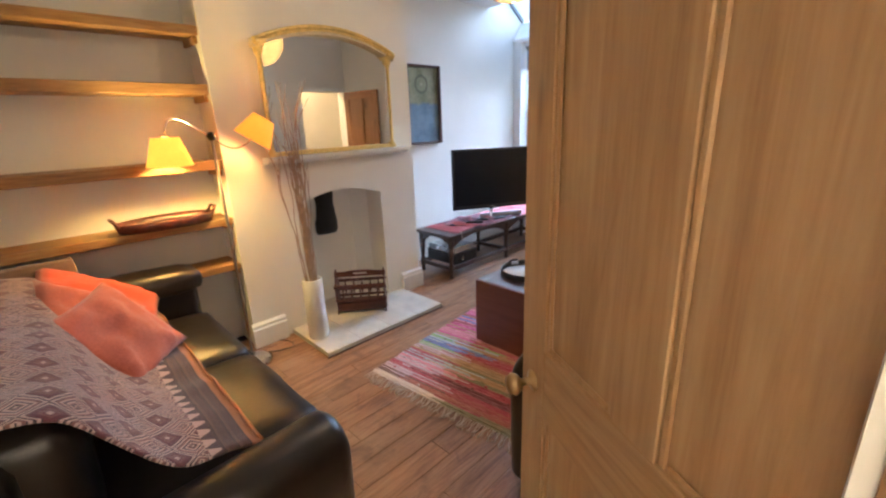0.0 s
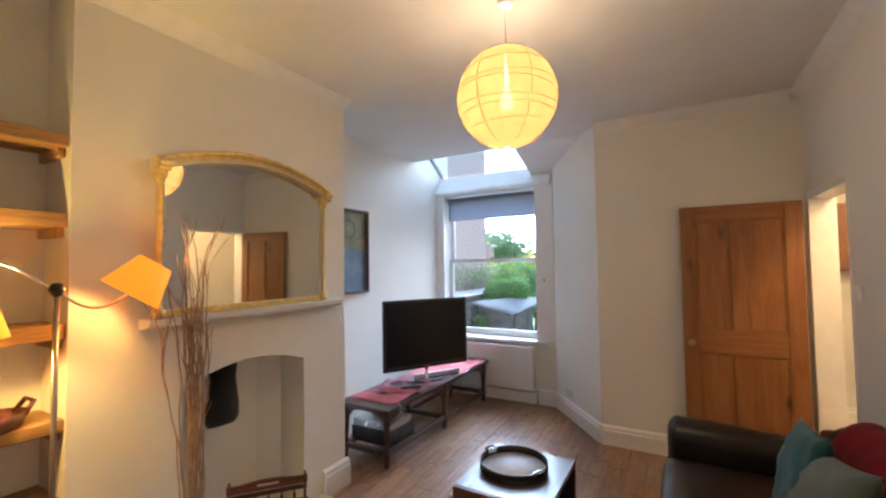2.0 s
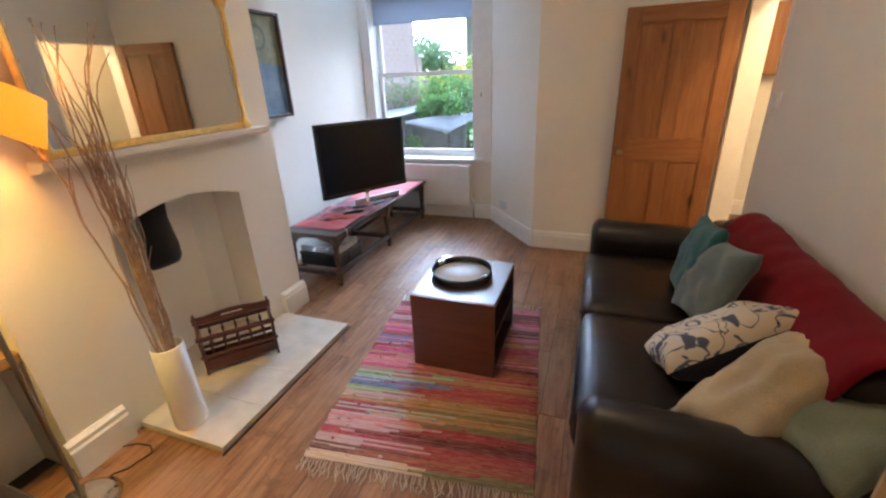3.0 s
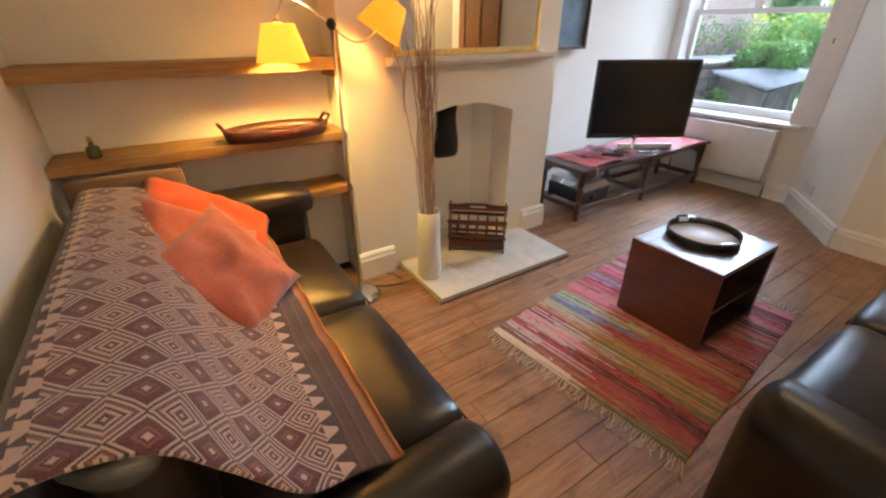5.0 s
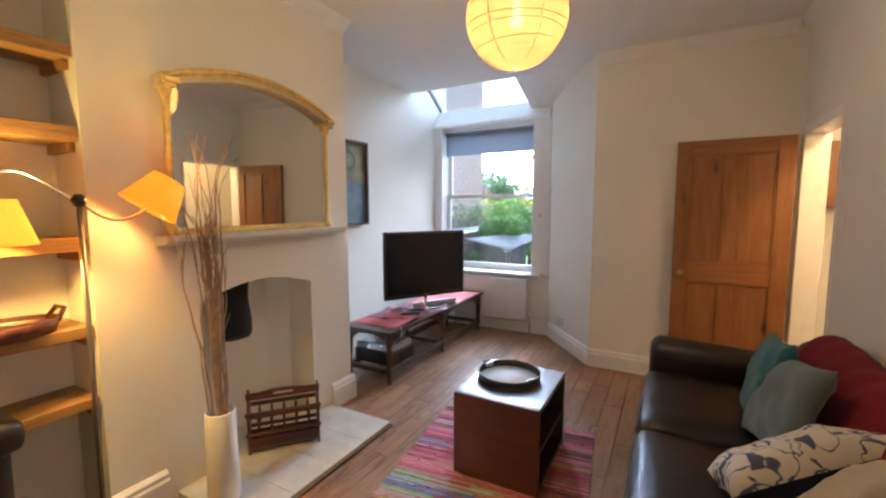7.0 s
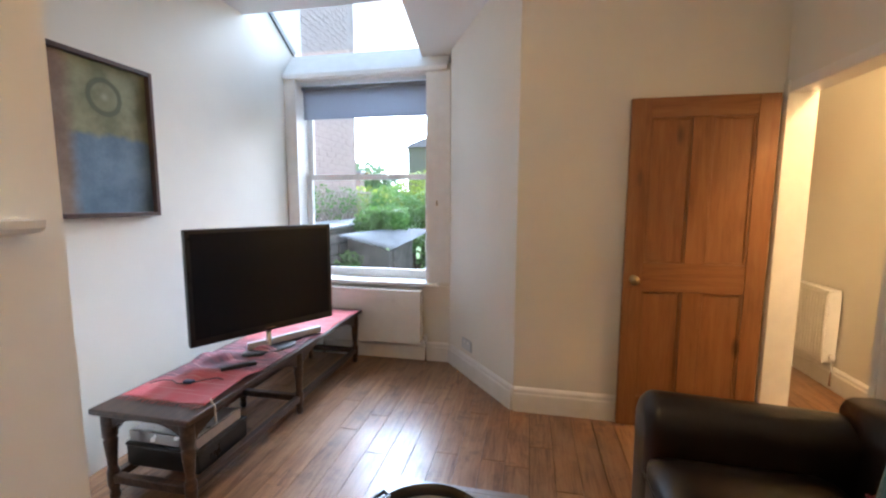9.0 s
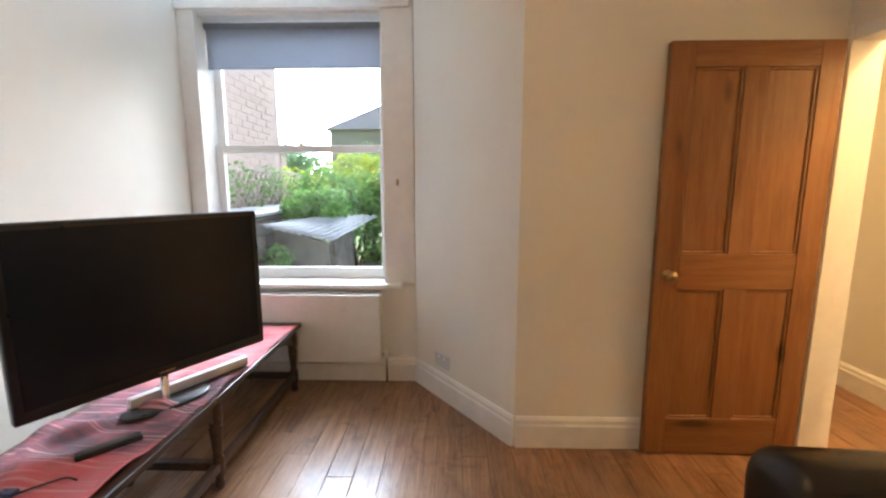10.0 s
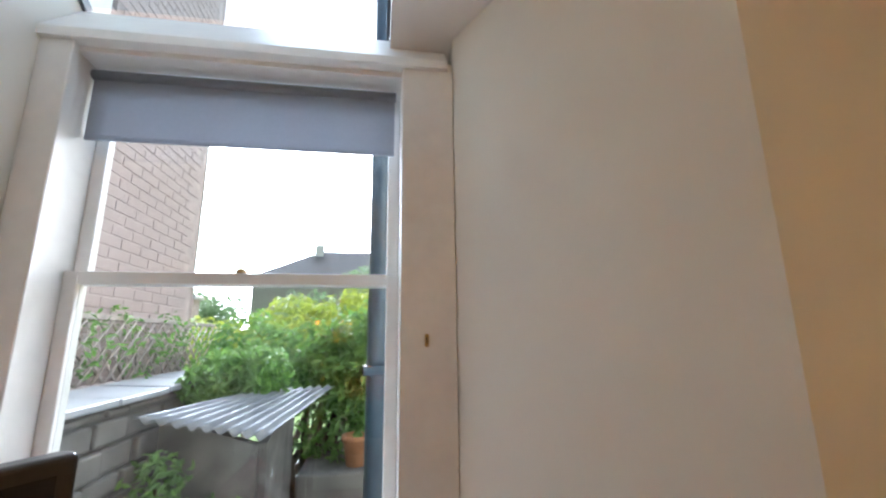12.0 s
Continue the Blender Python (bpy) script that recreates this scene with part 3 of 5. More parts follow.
ys = [-W + 0.045 + (2 * W - 0.09) * i / 20 for i in range(21)]
prof = [(ys[0], 0.03)] + [(ys[-1], 0.03)] + [(y, mirror_top(y) - 0.05) for y in ys[::-1]]
part("glass", prism(prof, 0, 0.008, 0.014), M_MIRROR, mir)
part("backing", prism([(y, z) for y, z in prof], 0, -0.002, 0.007), M_MAHOG, mir)
bm = bmesh.new()
yy = [-W - 0.02 + (2 * W + 0.04) * i / 28 for i in range(29)]
top = [(y, mirror_top(min(max(y, -W), W)) + 0.005) for y in yy]
low = [(y, z - 0.055) for y, z in top[::-1]]
part("top_rail", prism(top + low, 0, 0.0, 0.060), M_PALE_GILT, mir)
part("bead", tube([(0.066, y, z - 0.010) for y, z in top], 0.014), M_GOLD, mir)
part("bead", tube([(0.058, y, z - 0.030) for y, z in top], 0.009), M_GOLD, mir)
part("bead", tube([(0.050, y, z - 0.048) for y, z in top], 0.006), M_GOLD, mir)
for s in (-1, 1):
    part("column", lathe([(0.0, 0), (0.03, 0), (0.03, 0.03), (0.02, 0.04), (0.013, 0.06), (0.013, 0.62), (0.022, 0.64), (0.03, 0.66), (0.032, 0.70), (0, 0.70)], 16, centre=(0.022, s * (W - 0.02), 0)), M_GOLD, mir)
    part("capital", bm_box((0.0, s * (W - 0.02) - 0.028, 0.676), (0.068, s * (W - 0.02) + 0.028, 0.694), 0.004, 2, bm_box((0.0, s * (W - 0.02) - 0.036, 0.694), (0.085, s * (W - 0.02) + 0.036, 0.718), 0.005, 2)), M_GOLD, mir)
part("bottom_rail", bm_box((0, -W + 0.03, 0), (0.028, W - 0.03, 0.032), 0.006, 2), M_GOLD, mir)

# ---- shelves ----
for z, t, f in ((2.105, 0.05, 0.0), (1.785, 0.06, 0.0), (1.335, 0.06, 0.0), (0.96, 0.05, 0.0), (0.645, 0.045, 0.0)):
    y0 = YS
    s = thing("wall_shelf", "thick waxed pine shelf fixed across the alcove", "shelf", pose(XA, y0, z), group="shelves in the alcove")
    part("board", bm_box((0, 0.002, -t), (0.245, 1.308, 0), 0.004, 2), M_SHELF, s)
    part("batten", bm_box((0, 1.285, -t - 0.04), (0.21, 1.308, -t), 0.002, 1), M_SHELF, s)

# ---- sofas ----


def rounded(lo, hi, r, seg=4, sag=0.0, bm=None):
    """A padded block: rounded edges and a softly bulging top."""
    out = bm or bmesh.new()
    tmp = bmesh.new()
    bmesh.ops.create_grid(tmp, x_segments=8, y_segments=8, size=0.5)
    bmesh.ops.delete(tmp, geom=tmp.verts[:], context="VERTS")
    bmesh.ops.create_cube(tmp, size=1.0)
    bmesh.ops.subdivide_edges(tmp, edges=tmp.edges[:], cuts=9, use_grid_fill=True)
    c = Vector([(a + z) / 2 for a, z in zip(lo, hi)])
    s = Vector([abs(z - a) / 2 for a, z in zip(lo, hi)])
    for v in tmp.verts:
        p = Vector((v.co.x * 2 * s.x, v.co.y * 2 * s.y, v.co.z * 2 * s.z))
        q = Vector([max(-k + r, min(k - r, e)) for k, e in zip(s, p)])
        e = p - q
        if e.length > 1e-6:
            p = q + e.normalized() * min(r, max(abs(e.x), abs(e.y), abs(e.z)))
        u, w = p.x / s.x, p.y / s.y
        p.z += sag * (1 - u * u) * (1 - w * w) * (1 if v.co.z > 0 else 0)
        n = noise.noise(Vector((p.x * 5 + lo[0] * 3, p.y * 5 + lo[1], p.z * 5))) * 0.008
        v.co = c + p + Vector((0, 0, n))
    for f in tmp.faces:
        f.smooth = True
    join(out, tmp)
    return out


CUSHIONS = []


def sofa(m, length, depth, label, arm=0.23, seat_h=0.47, arm_h=0.64, back_h=0.86, thick=0.34, low=0.03, short=0.0, first_arm=None):
    """x along the front, y from the front edge to the back."""
    s = thing("sofa", label, "sofa", m)
    part("base", rounded((0.02, 0.05, 0.06), (length - 0.02, depth - 0.02, 0.29), 0.03), M_LEATHER, s)
    n = (length - 2 * arm) / 2
    for i in range(2):
        x = arm + i * n
        CUSHIONS.append(part("seat_cushion", rounded((x + 0.003, 0.0, 0.26), (x + n - 0.003, depth - 0.28, seat_h - 0.015), 0.06, sag=0.03), M_LEATHER, s))
        part("piping", tube([(x + 0.03 + (n - 0.06) * k / 12, -0.001, seat_h - 0.075 + 0.002 * math.sin(k)) for k in range(13)], 0.004, 6), M_LEATHER, CUSHIONS[-1])
        part("back_cushion", rounded((x + 0.005 + (short if i == 0 else 0), depth - thick, seat_h - 0.05), (x + n - 0.005, depth - 0.10, back_h), 0.09, sag=0.0), M_LEATHER, s)
    part("backrest", rounded((0.06, depth - 0.2, 0.15), (length - 0.06, depth, back_h - low), 0.07), M_LEATHER, s)
    full_h = arm_h
    for x0 in (0.0, length - arm):
        arm_h = (first_arm or full_h) if x0 == 0.0 else full_h
        out = [(x0 + 0.015, 0.07), (x0 + arm - 0.015, 0.07)] + [(x0 + arm / 2 + arm / 2 * math.cos(math.pi * k / 12), arm_h - 0.11 + 0.11 * math.sin(math.pi * k / 12)) for k in range(13)]
        bm = prism(out, 1, 0.02, depth - 0.03)
        bmesh.ops.bevel(bm, geom=[e for e in bm.edges if abs(e.verts[0].co.y - e.verts[1].co.y) < 1e-5], offset=0.052, segments=5, profile=0.5, affect="EDGES")
        for v in bm.verts:
            if v.co.z > 0.3:
                v.co.z -= 0.05 * max(0.0, (v.co.y - 0.15) / depth) + 0.035 * max(0.0, (0.12 - v.co.y) / 0.12) ** 2
        part("armrest", bm, M_LEATHER, s, smooth=True)
        if x0 > 0 and full_h > 0.68:
            part("arm_pad", rounded((x0 - 0.025, -0.02, full_h - 0.13), (x0 + arm + 0.015, depth - 0.10, full_h + 0.012), 0.062, sag=0.02), M_LEATHER, s)
        for y in (0.08, depth - 0.08):
            part("foot", lathe([(0, 0), (0.02, 0), (0.027, 0.065), (0, 0.065)], 12, centre=(x0 + arm / 2, y, 0)), M_MAHOG, s)
    return s


sofa(pose(-0.62, 2.15, 0, 0, 0, 180), 1.94, 1.0, "dark brown leather two-seat sofa under a patterned throw", back_h=0.82, arm_h=0.70, first_arm=0.545)
sofa(pose(-0.42, 4.71, 0, 0, 0, -90), 2.02, 0.90, "dark brown leather two-seat sofa with a red throw and cushions", back_h=0.79, thick=0.22, low=0.10, short=0.10)


def drape(name, profile, x0, x1, mat, label, category, m=None, thick=0.008, wave=0.01, nx=40, uv=1.0, hem=None):
    """A cloth laid along profile (y, z) and stretched from x0 to x1."""
    cloth_ob = thing(name, label, category, m)
    bm = bmesh.new()
    lay = bm.loops.layers.uv.new("UVMap")
    pts = [Vector((0, *p)) for p in profile]
    fine, run = [], [0.0]
    for a, z in zip(pts, pts[1:]):
        k = max(2, int((z - a).length / 0.03))
        fine += [a.lerp(z, i / k) for i in range(k)]
    fine.append(pts[-1])
    for _ in range(3):
        fine = [fine[0]] + [(fine[i - 1] + fine[i] * 2 + fine[i + 1]) / 4 for i in range(1, len(fine) - 1)] + [fine[-1]]
    for a, z in zip(fine, fine[1:]):
        run.append(run[-1] + (z - a).length)
    grid = []
    for i, p in enumerate(fine):
        row = []
        for j in range(nx + 1):
            x = x0 + (x1 - x0) * j / nx
            n = noise.noise(Vector((x * 4, run[i] * 5, 3))) * wave + noise.noise(Vector((x * 12, run[i] * 2, 8))) * wave * 0.5
            ex = noise.noise(Vector((run[i] * 6, j > nx / 2, 1))) * 0.02 * (1 if j in (0, nx) else 0)
            row.append(bm.verts.new((x + ex, p.y + n * 0.3, p.z + n + wave)))
        grid.append(row)
    for i in range(len(fine) - 1):
        for j in range(nx):
            f = bm.faces.new((grid[i][j], grid[i][j + 1], grid[i + 1][j + 1], grid[i + 1][j]))
            f.smooth = True
            for lp, (a, c) in zip(f.loops, ((i, j), (i, j + 1), (i + 1, j + 1), (i + 1, j))):
                lp[lay].uv = ((x0 + (x1 - x0) * c / nx) * uv, (run[-1] - run[a]) * uv)
    hem_line = [tuple(v.co) for v in grid[-1]]
    ob = part("fabric", bm, mat, cloth_ob)
    mod = ob.modifiers.new("thick", "SOLIDIFY")
    mod.thickness = thick
    part("hem", tube([Vector(v) + Vector((0, 0, 0.003)) for v in hem_line], 0.006, 6), hem or mat, cloth_ob)
    return cloth_ob


KPITCH = 8.4


def kilim(name):
    """Woven throw: rows of concentric diamonds in maroon, cream and slate."""
    m, nt, b = material(name)
    tc = nt.nodes.new("ShaderNodeTexCoord")
    mp = nt.nodes.new("ShaderNodeMapping")
    mp.inputs["Scale"].default_value = (KPITCH, KPITCH, 1)
    link(nt, tc.outputs["UV"], mp.inputs[0])
    sep = nt.nodes.new("ShaderNodeSeparateXYZ")
    link(nt, mp.outputs[0], sep.inputs[0])
    steps = 32.0
    qx = maths(nt, "DIVIDE", maths(nt, "FLOOR", maths(nt, "MULTIPLY", sep.outputs[0], steps)), steps)
    qy = maths(nt, "DIVIDE", maths(nt, "FLOOR", maths(nt, "MULTIPLY", sep.outputs[1], steps)), steps)
    ax = maths(nt, "ABSOLUTE", maths(nt, "SUBTRACT", maths(nt, "FRACT", qx), 0.5))
    ay = maths(nt, "ABSOLUTE", maths(nt, "SUBTRACT", maths(nt, "FRACT", qy), 0.5))
    dia = maths(nt, "ADD", ax, ay)
    cream, maroon, slate, rust = (0.58, 0.40, 0.33), (0.12, 0.022, 0.03), (0.045, 0.026, 0.032), (0.22, 0.09, 0.07)
    col = ramp(nt, dia, [(0.0, cream), (0.05, slate), (0.10, rust), (0.14, cream), (0.20, slate), (0.27, cream), (0.34, rust), (0.38, slate), (0.42, cream), (0.50, slate), (0.54, cream), (0.60, slate), (0.64, maroon), (0.80, rust), (0.86, maroon), (0.93, cream)], "CONSTANT")
    v = coords(nt)
    raw = nt.nodes.new("ShaderNodeSeparateXYZ")
    link(nt, tc.outputs["UV"], raw.inputs[0])
    band = ramp(nt, raw.outputs[1], [(0.0, (1, 1, 1)), (0.115, (0, 0, 0)), (0.79, (0, 0, 0)), (0.80, (1, 1, 1))], "CONSTANT")
    stripe = ramp(nt, maths(nt, "FRACT", maths(nt, "MULTIPLY", raw.outputs[1], 26.0)), [(0.0, (0.07, 0.035, 0.028)), (0.55, (0.11, 0.06, 0.042)), (0.8, (0.04, 0.025, 0.022))], "CONSTANT")
    col = mix(nt, band, col, stripe)
    tri = maths(nt, "ABSOLUTE", maths(nt, "SUBTRACT", maths(nt, "FRACT", maths(nt, "MULTIPLY", raw.outputs[0], 17.0)), 0.5))
    up = maths(nt, "FRACT", maths(nt, "MULTIPLY_ADD", raw.outputs[1], 24.0, 0.2))
    motif = mix(nt, maths(nt, "GREATER_THAN", maths(nt, "ADD", tri, maths(nt, "MULTIPLY", up, 0.36)), 0.40), slate, cream)
    in_row = ramp(nt, raw.outputs[1], [(0.0, (0, 0, 0)), (0.115, (1, 1, 1)), (0.15, (0, 0, 0)), (0.755, (1, 1, 1)), (0.80, (0, 0, 0))], "CONSTANT")
    col = mix(nt, in_row, col, motif)
    edge = ramp(nt, raw.outputs[1], [(0.0, (1, 1, 1)), (0.03, (0, 0, 0))], "CONSTANT")
    col = mix(nt, edge, col, (0.40, 0.15, 0.045))
    col = mix(nt, 0.22, col, ramp(nt, noise_node(nt, v, 240, 2), [(0.35, (0.02, 0.012, 0.012)), (0.65, (0.26, 0.17, 0.14))]))
    link(nt, col, b.inputs["Base Color"])
    b.inputs["Roughness"].default_value = 0.95
    b.inputs["Sheen Weight"].default_value = 0.25
    bump(nt, b, noise_node(nt, v, 300, 2), 0.6, 0.002)
    return m


M_KILIM = kilim("patterned_weave")
M_RED = cloth("red_throw", (0.20, 0.006, 0.014), weave=200, sheen=0.1)
throw1 = drape("sofa_throw", [(1.225, 0.86), (1.27, 0.875), (1.36, 0.87), (1.46, 0.85), (1.53, 0.74), (1.60, 0.62), (1.68, 0.545), (1.80, 0.52), (1.89, 0.505)], -2.30, -0.80, M_KILIM, "maroon and cream diamond-patterned woven throw over the leather sofa", "throw", wave=0.014, hem=cloth("orange_hem", (0.40, 0.15, 0.045)))
throw2 = drape("sofa_throw", [(0.0, 0.60), (0.0, 0.78), (0.05, 0.825), (0.12, 0.825), (0.175, 0.80), (0.225, 0.72), (0.255, 0.60), (0.29, 0.53), (0.36, 0.507)], 0.05, 1.33, M_RED, "deep red cloth throw over the back of the leather sofa", "throw", pose(0.48, 2.88, 0, 0, 0, 90), wave=0.022)

# ---- cushions ----


def flat(x, y, z, rx, ry, spin):
    """A lying cushion's pose: tilted about x, then y, then spun on its own face."""
    return Matrix.Translation((x, y, z)) @ Matrix.Rotation(radians(rx), 4, "X") @ Matrix.Rotation(radians(ry), 4, "Y") @ Matrix.Rotation(radians(spin), 4, "Z")


def pillow(name, m, w, h, t, mat, label, group="", seed=0, under=None, crease=1.0):
    c = thing(name, label, "cushion", m, group)
    bm = bmesh.new()
    n = 18
    grid = {}
    for s in (1, -1):
        for i in range(n + 1):
            for j in range(n + 1):
                u, v = 2 * i / n - 1, 2 * j / n - 1
                edge = i in (0, n) or j in (0, n)
                if edge and s == -1:
                    grid[s, i, j] = grid[1, i, j]
                    continue
                pin = 1 - 0.10 * (1 - u * u) * abs(v) ** 3 - 0.0
                pin2 = 1 - 0.10 * (1 - v * v) * abs(u) ** 3
                z = s * t / 2 * (max(0, 1 - abs(u) ** 2.6) * max(0, 1 - abs(v) ** 2.6)) ** 0.42
                wr = noise.noise(Vector((u * 2.1 + seed * 7, v * 2.1, s * 3))) * 0.022 * crease * (1 - max(abs(u), abs(v)) ** 4)
                wr += noise.noise(Vector((u * 5.1 + seed * 5, v * 5.1, s * 2))) * 0.011 * crease * (1 - max(abs(u), abs(v)) ** 6)
                grid[s, i, j] = bm.verts.new((u * w / 2 * pin2, v * h / 2 * pin, z + wr))
        for i in range(n):
            for j in range(n):
                q = [grid[s, i, j], grid[s, i + 1, j], grid[s, i + 1, j + 1], grid[s, i, j + 1]]
                f = bm.faces.new(q if s == 1 else q[::-1])
                f.smooth, f.material_index = True, 0 if s == 1 else 1
    ob = part("cover", bm, mat, c)
    ob.data.materials.append(under or mat)
    return c


M_ORANGE = cloth("orange_cloth", (0.58, 0.085, 0.012))
M_SALMON = cloth("salmon_cloth", (0.47, 0.125, 0.07), weave=120)
M_TEAL = cloth("teal_cloth", (0.035, 0.135, 0.165))
M_GREY = cloth("grey_blue_cloth", (0.15, 0.195, 0.20))
M_CREAMC = cloth("cream_cloth", (0.56, 0.46, 0.29))
M_FLORAL, nt, b = material("floral_cotton")
v = coords(nt)
line = ramp(nt, noise_node(nt, v, 7, 1.5, 0.5, 1.7), [(0.462, (0, 0, 0)), (0.478, (1, 1, 1)), (0.502, (1, 1, 1)), (0.518, (0, 0, 0))])
spot = ramp(nt, noise_node(nt, v, 11, 2, 0.5, 0.5), [(0.60, (0, 0, 0)), (0.63, (1, 1, 1))])
link(nt, mix(nt, maths(nt, "MAXIMUM", line, spot), (0.68, 0.62, 0.52), (0.085, 0.10, 0.17)), b.inputs["Base Color"])
b.inputs["Roughness"].default_value = 0.9
bump(nt, b, noise_node(nt, v, 300, 2), 0.4, 0.0015)
M_NAVY = cloth("navy_cloth", (0.012, 0.016, 0.035))
M_GREENC = cloth("sage_cloth", (0.26, 0.31, 0.24))


pillow("cushion", flat(-2.13, 1.64, 0.68, -30, 18, -4), 0.57, 0.57, 0.13, M_ORANGE, "bright orange square cushion lying behind two salmon ones", seed=1)
pillow("cushion", flat(-1.84, 1.60, 0.70, -38, 22, 6), 0.46, 0.46, 0.11, M_SALMON, "salmon ribbed square cushion lying half under another one", seed=2, crease=1.5)
pillow("cushion", flat(-1.68, 1.66, 0.682, -41, 29, -24), 0.45, 0.45, 0.12, M_SALMON, "salmon ribbed square cushion lying on the patterned throw", seed=3, crease=1.5)


def leaning(c, x, y):
    """A cushion's pose from its centre and the run of its two edges."""
    x = Vector(x).normalized()
    y = Vector(y)
    y = (y - x * y.dot(x)).normalized()
    z = x.cross(y)
    return Matrix(((x[0], y[0], z[0], c[0]), (x[1], y[1], z[1], c[1]), (x[2], y[2], z[2], c[2]), (0, 0, 0, 1)))


pillow("cushion", leaning((0.095, 3.925, 0.675), (0.0, -0.99, 0.12), (0.25, 0.15, 0.96)), 0.42, 0.42, 0.12, M_TEAL, "dark teal square cushion leaning on the red throw", seed=4)
pillow("cushion", leaning((0.105, 3.655, 0.685), (0.17, -0.975, 0.14), (0.39, 0.19, 0.90)), 0.39, 0.39, 0.12, M_GREY, "grey-blue square cushion leaning on the red throw", seed=5)
pillow("cushion", leaning((0.085, 3.345, 0.585), (0.87, 0.36, 0.36), (-0.2, 0.95, -0.52)), 0.54, 0.36, 0.20, M_FLORAL, "cream cushion with dark blue painted flowers and a navy back", seed=6, under=M_NAVY)
pillow("cushion", leaning((0.15, 3.03, 0.63), (0.74, 0.54, 0.42), (-0.25, 0.90, -0.10)), 0.52, 0.29, 0.15, M_CREAMC, "crumpled cream cotton cushion on the leather sofa", seed=7, crease=1.5)
pillow("cushion", flat(0.29, 2.93, 0.64, 6, -16, 30), 0.42, 0.36, 0.12, M_GREENC, "sage green cushion lying beside the sofa arm", seed=8)

# ---- coffee table, tray, rug ----
tb = thing("coffee_table", "brown veneered cube coffee table with an open side shelf", "coffee table", pose(-1.31, 3.56, 0))
TW, TD, TH = 0.47, 0.56, 0.465
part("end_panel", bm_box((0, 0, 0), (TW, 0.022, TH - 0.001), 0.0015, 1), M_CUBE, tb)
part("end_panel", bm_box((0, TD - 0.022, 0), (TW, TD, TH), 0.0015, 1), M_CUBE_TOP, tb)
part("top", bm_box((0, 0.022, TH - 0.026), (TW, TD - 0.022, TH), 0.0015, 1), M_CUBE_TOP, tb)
# inner boards carry the recess's shade in their colour
part("shelf", bm_box((0.005, 0.022, 0.22), (TW - 0.005, TD - 0.022, 0.24)), M_CUBE_SHADED, tb)
part("bottom", bm_box((0.005, 0.022, 0.03), (TW - 0.005, TD - 0.022, 0.05)), M_CUBE_SHADED, tb)
part("divider", bm_box((0.02, 0.022, 0.05), (0.036, TD - 0.022, TH - 0.026)), M_CUBE_SHADED, tb)

tray = thing("round_tray", "round black tray with two handles on the coffee table", "tray", pose(-1.11, 3.88, TH + 0.001, 0, 0, -25))
# light grey base, the bluish window reflection painted into its matt colour
part("base", lathe([(0, 0), (0.172, 0), (0.172, 0.006), (0, 0.006)], 40), plain("tray_grey_reflection", (0.62, 0.66, 0.70), 0.55, 0.0, vary=0.12, bumps=0.03), tray)
part("rim", lathe([(0.170, 0), (0.178, 0), (0.181, 0.04), (0.176, 0.042), (0.170, 0.008), (0.170, 0)], 48), M_BLACKP, tray)
for s in (-1, 1):
    part("handle", tube([(s * 0.176, -0.035, 0.03), (s * 0.192, -0.03, 0.043), (s * 0.192, 0.03, 0.043), (s * 0.176, 0.035, 0.03)], 0.006), M_BLACKP, tray)
    part("handle_plate", bm_box((s * 0.167 - 0.003, -0.03, 0.016), (s * 0.167 + 0.002, 0.03, 0.044), 0.001, 1), M_CHROME, tray)

m, nt, b = material("rag_rug")
geo = nt.nodes.new("ShaderNodeNewGeometry")
LILAC, PINK, MAG, CRIM, WINE = (0.60, 0.46, 0.54), (0.74, 0.26, 0.34), (0.66, 0.06, 0.26), (0.40, 0.03, 0.07), (0.16, 0.02, 0.04)
TERRA, OCHRE, OLIVE, GREEN, BLUE = (0.38, 0.10, 0.06), (0.46, 0.29, 0.12), (0.20, 0.20, 0.08), (0.24, 0.50, 0.16), (0.12, 0.22, 0.56)
SKY, SAND, DUSK, BROWN = (0.46, 0.62, 0.68), (0.72, 0.60, 0.48), (0.36, 0.12, 0.14), (0.12, 0.045, 0.035)
bands_a = [SAND, BROWN, LILAC, CRIM, LILAC, PINK, SKY, CRIM, OCHRE, LILAC, GREEN, BLUE, SKY, GREEN, MAG, PINK, OCHRE, MAG, CRIM, PINK, BLUE, TERRA, MAG, PINK, DUSK, LILAC, CRIM, DUSK, PINK, DUSK, WINE]
bands_b = [OLIVE, CRIM, TERRA, CRIM, WINE, CRIM, OLIVE, OCHRE, OLIVE, OCHRE, TERRA, CRIM, TERRA, OCHRE, CRIM, TERRA, WINE, PINK, TERRA, DUSK, CRIM, OCHRE, DUSK, PINK, BROWN, DUSK, PINK, CRIM, DUSK, WINE, PINK]
rs = nt.nodes.new("ShaderNodeSeparateXYZ")
link(nt, coords(nt), rs.inputs[0])
jit = maths(nt, "MULTIPLY_ADD", geo.outputs["Random Per Island"], 0.045, maths(nt, "MULTIPLY_ADD", rs.outputs[1], 0.70, 0.478))
col_a = ramp(nt, jit, [(k / 31, c) for k, c in enumerate(bands_a)], "CONSTANT")
col_b = ramp(nt, maths(nt, "ADD", jit, 0.012), [(k / 31, c) for k, c in enumerate(bands_b)], "CONSTANT")
side = maths(nt, "MULTIPLY_ADD", geo.outputs["Random Per Island"], 0.5, rs.outputs[0])
col = mix(nt, maths(nt, "GREATER_THAN", side, 0.16), col_a, col_b)
v = coords(nt)
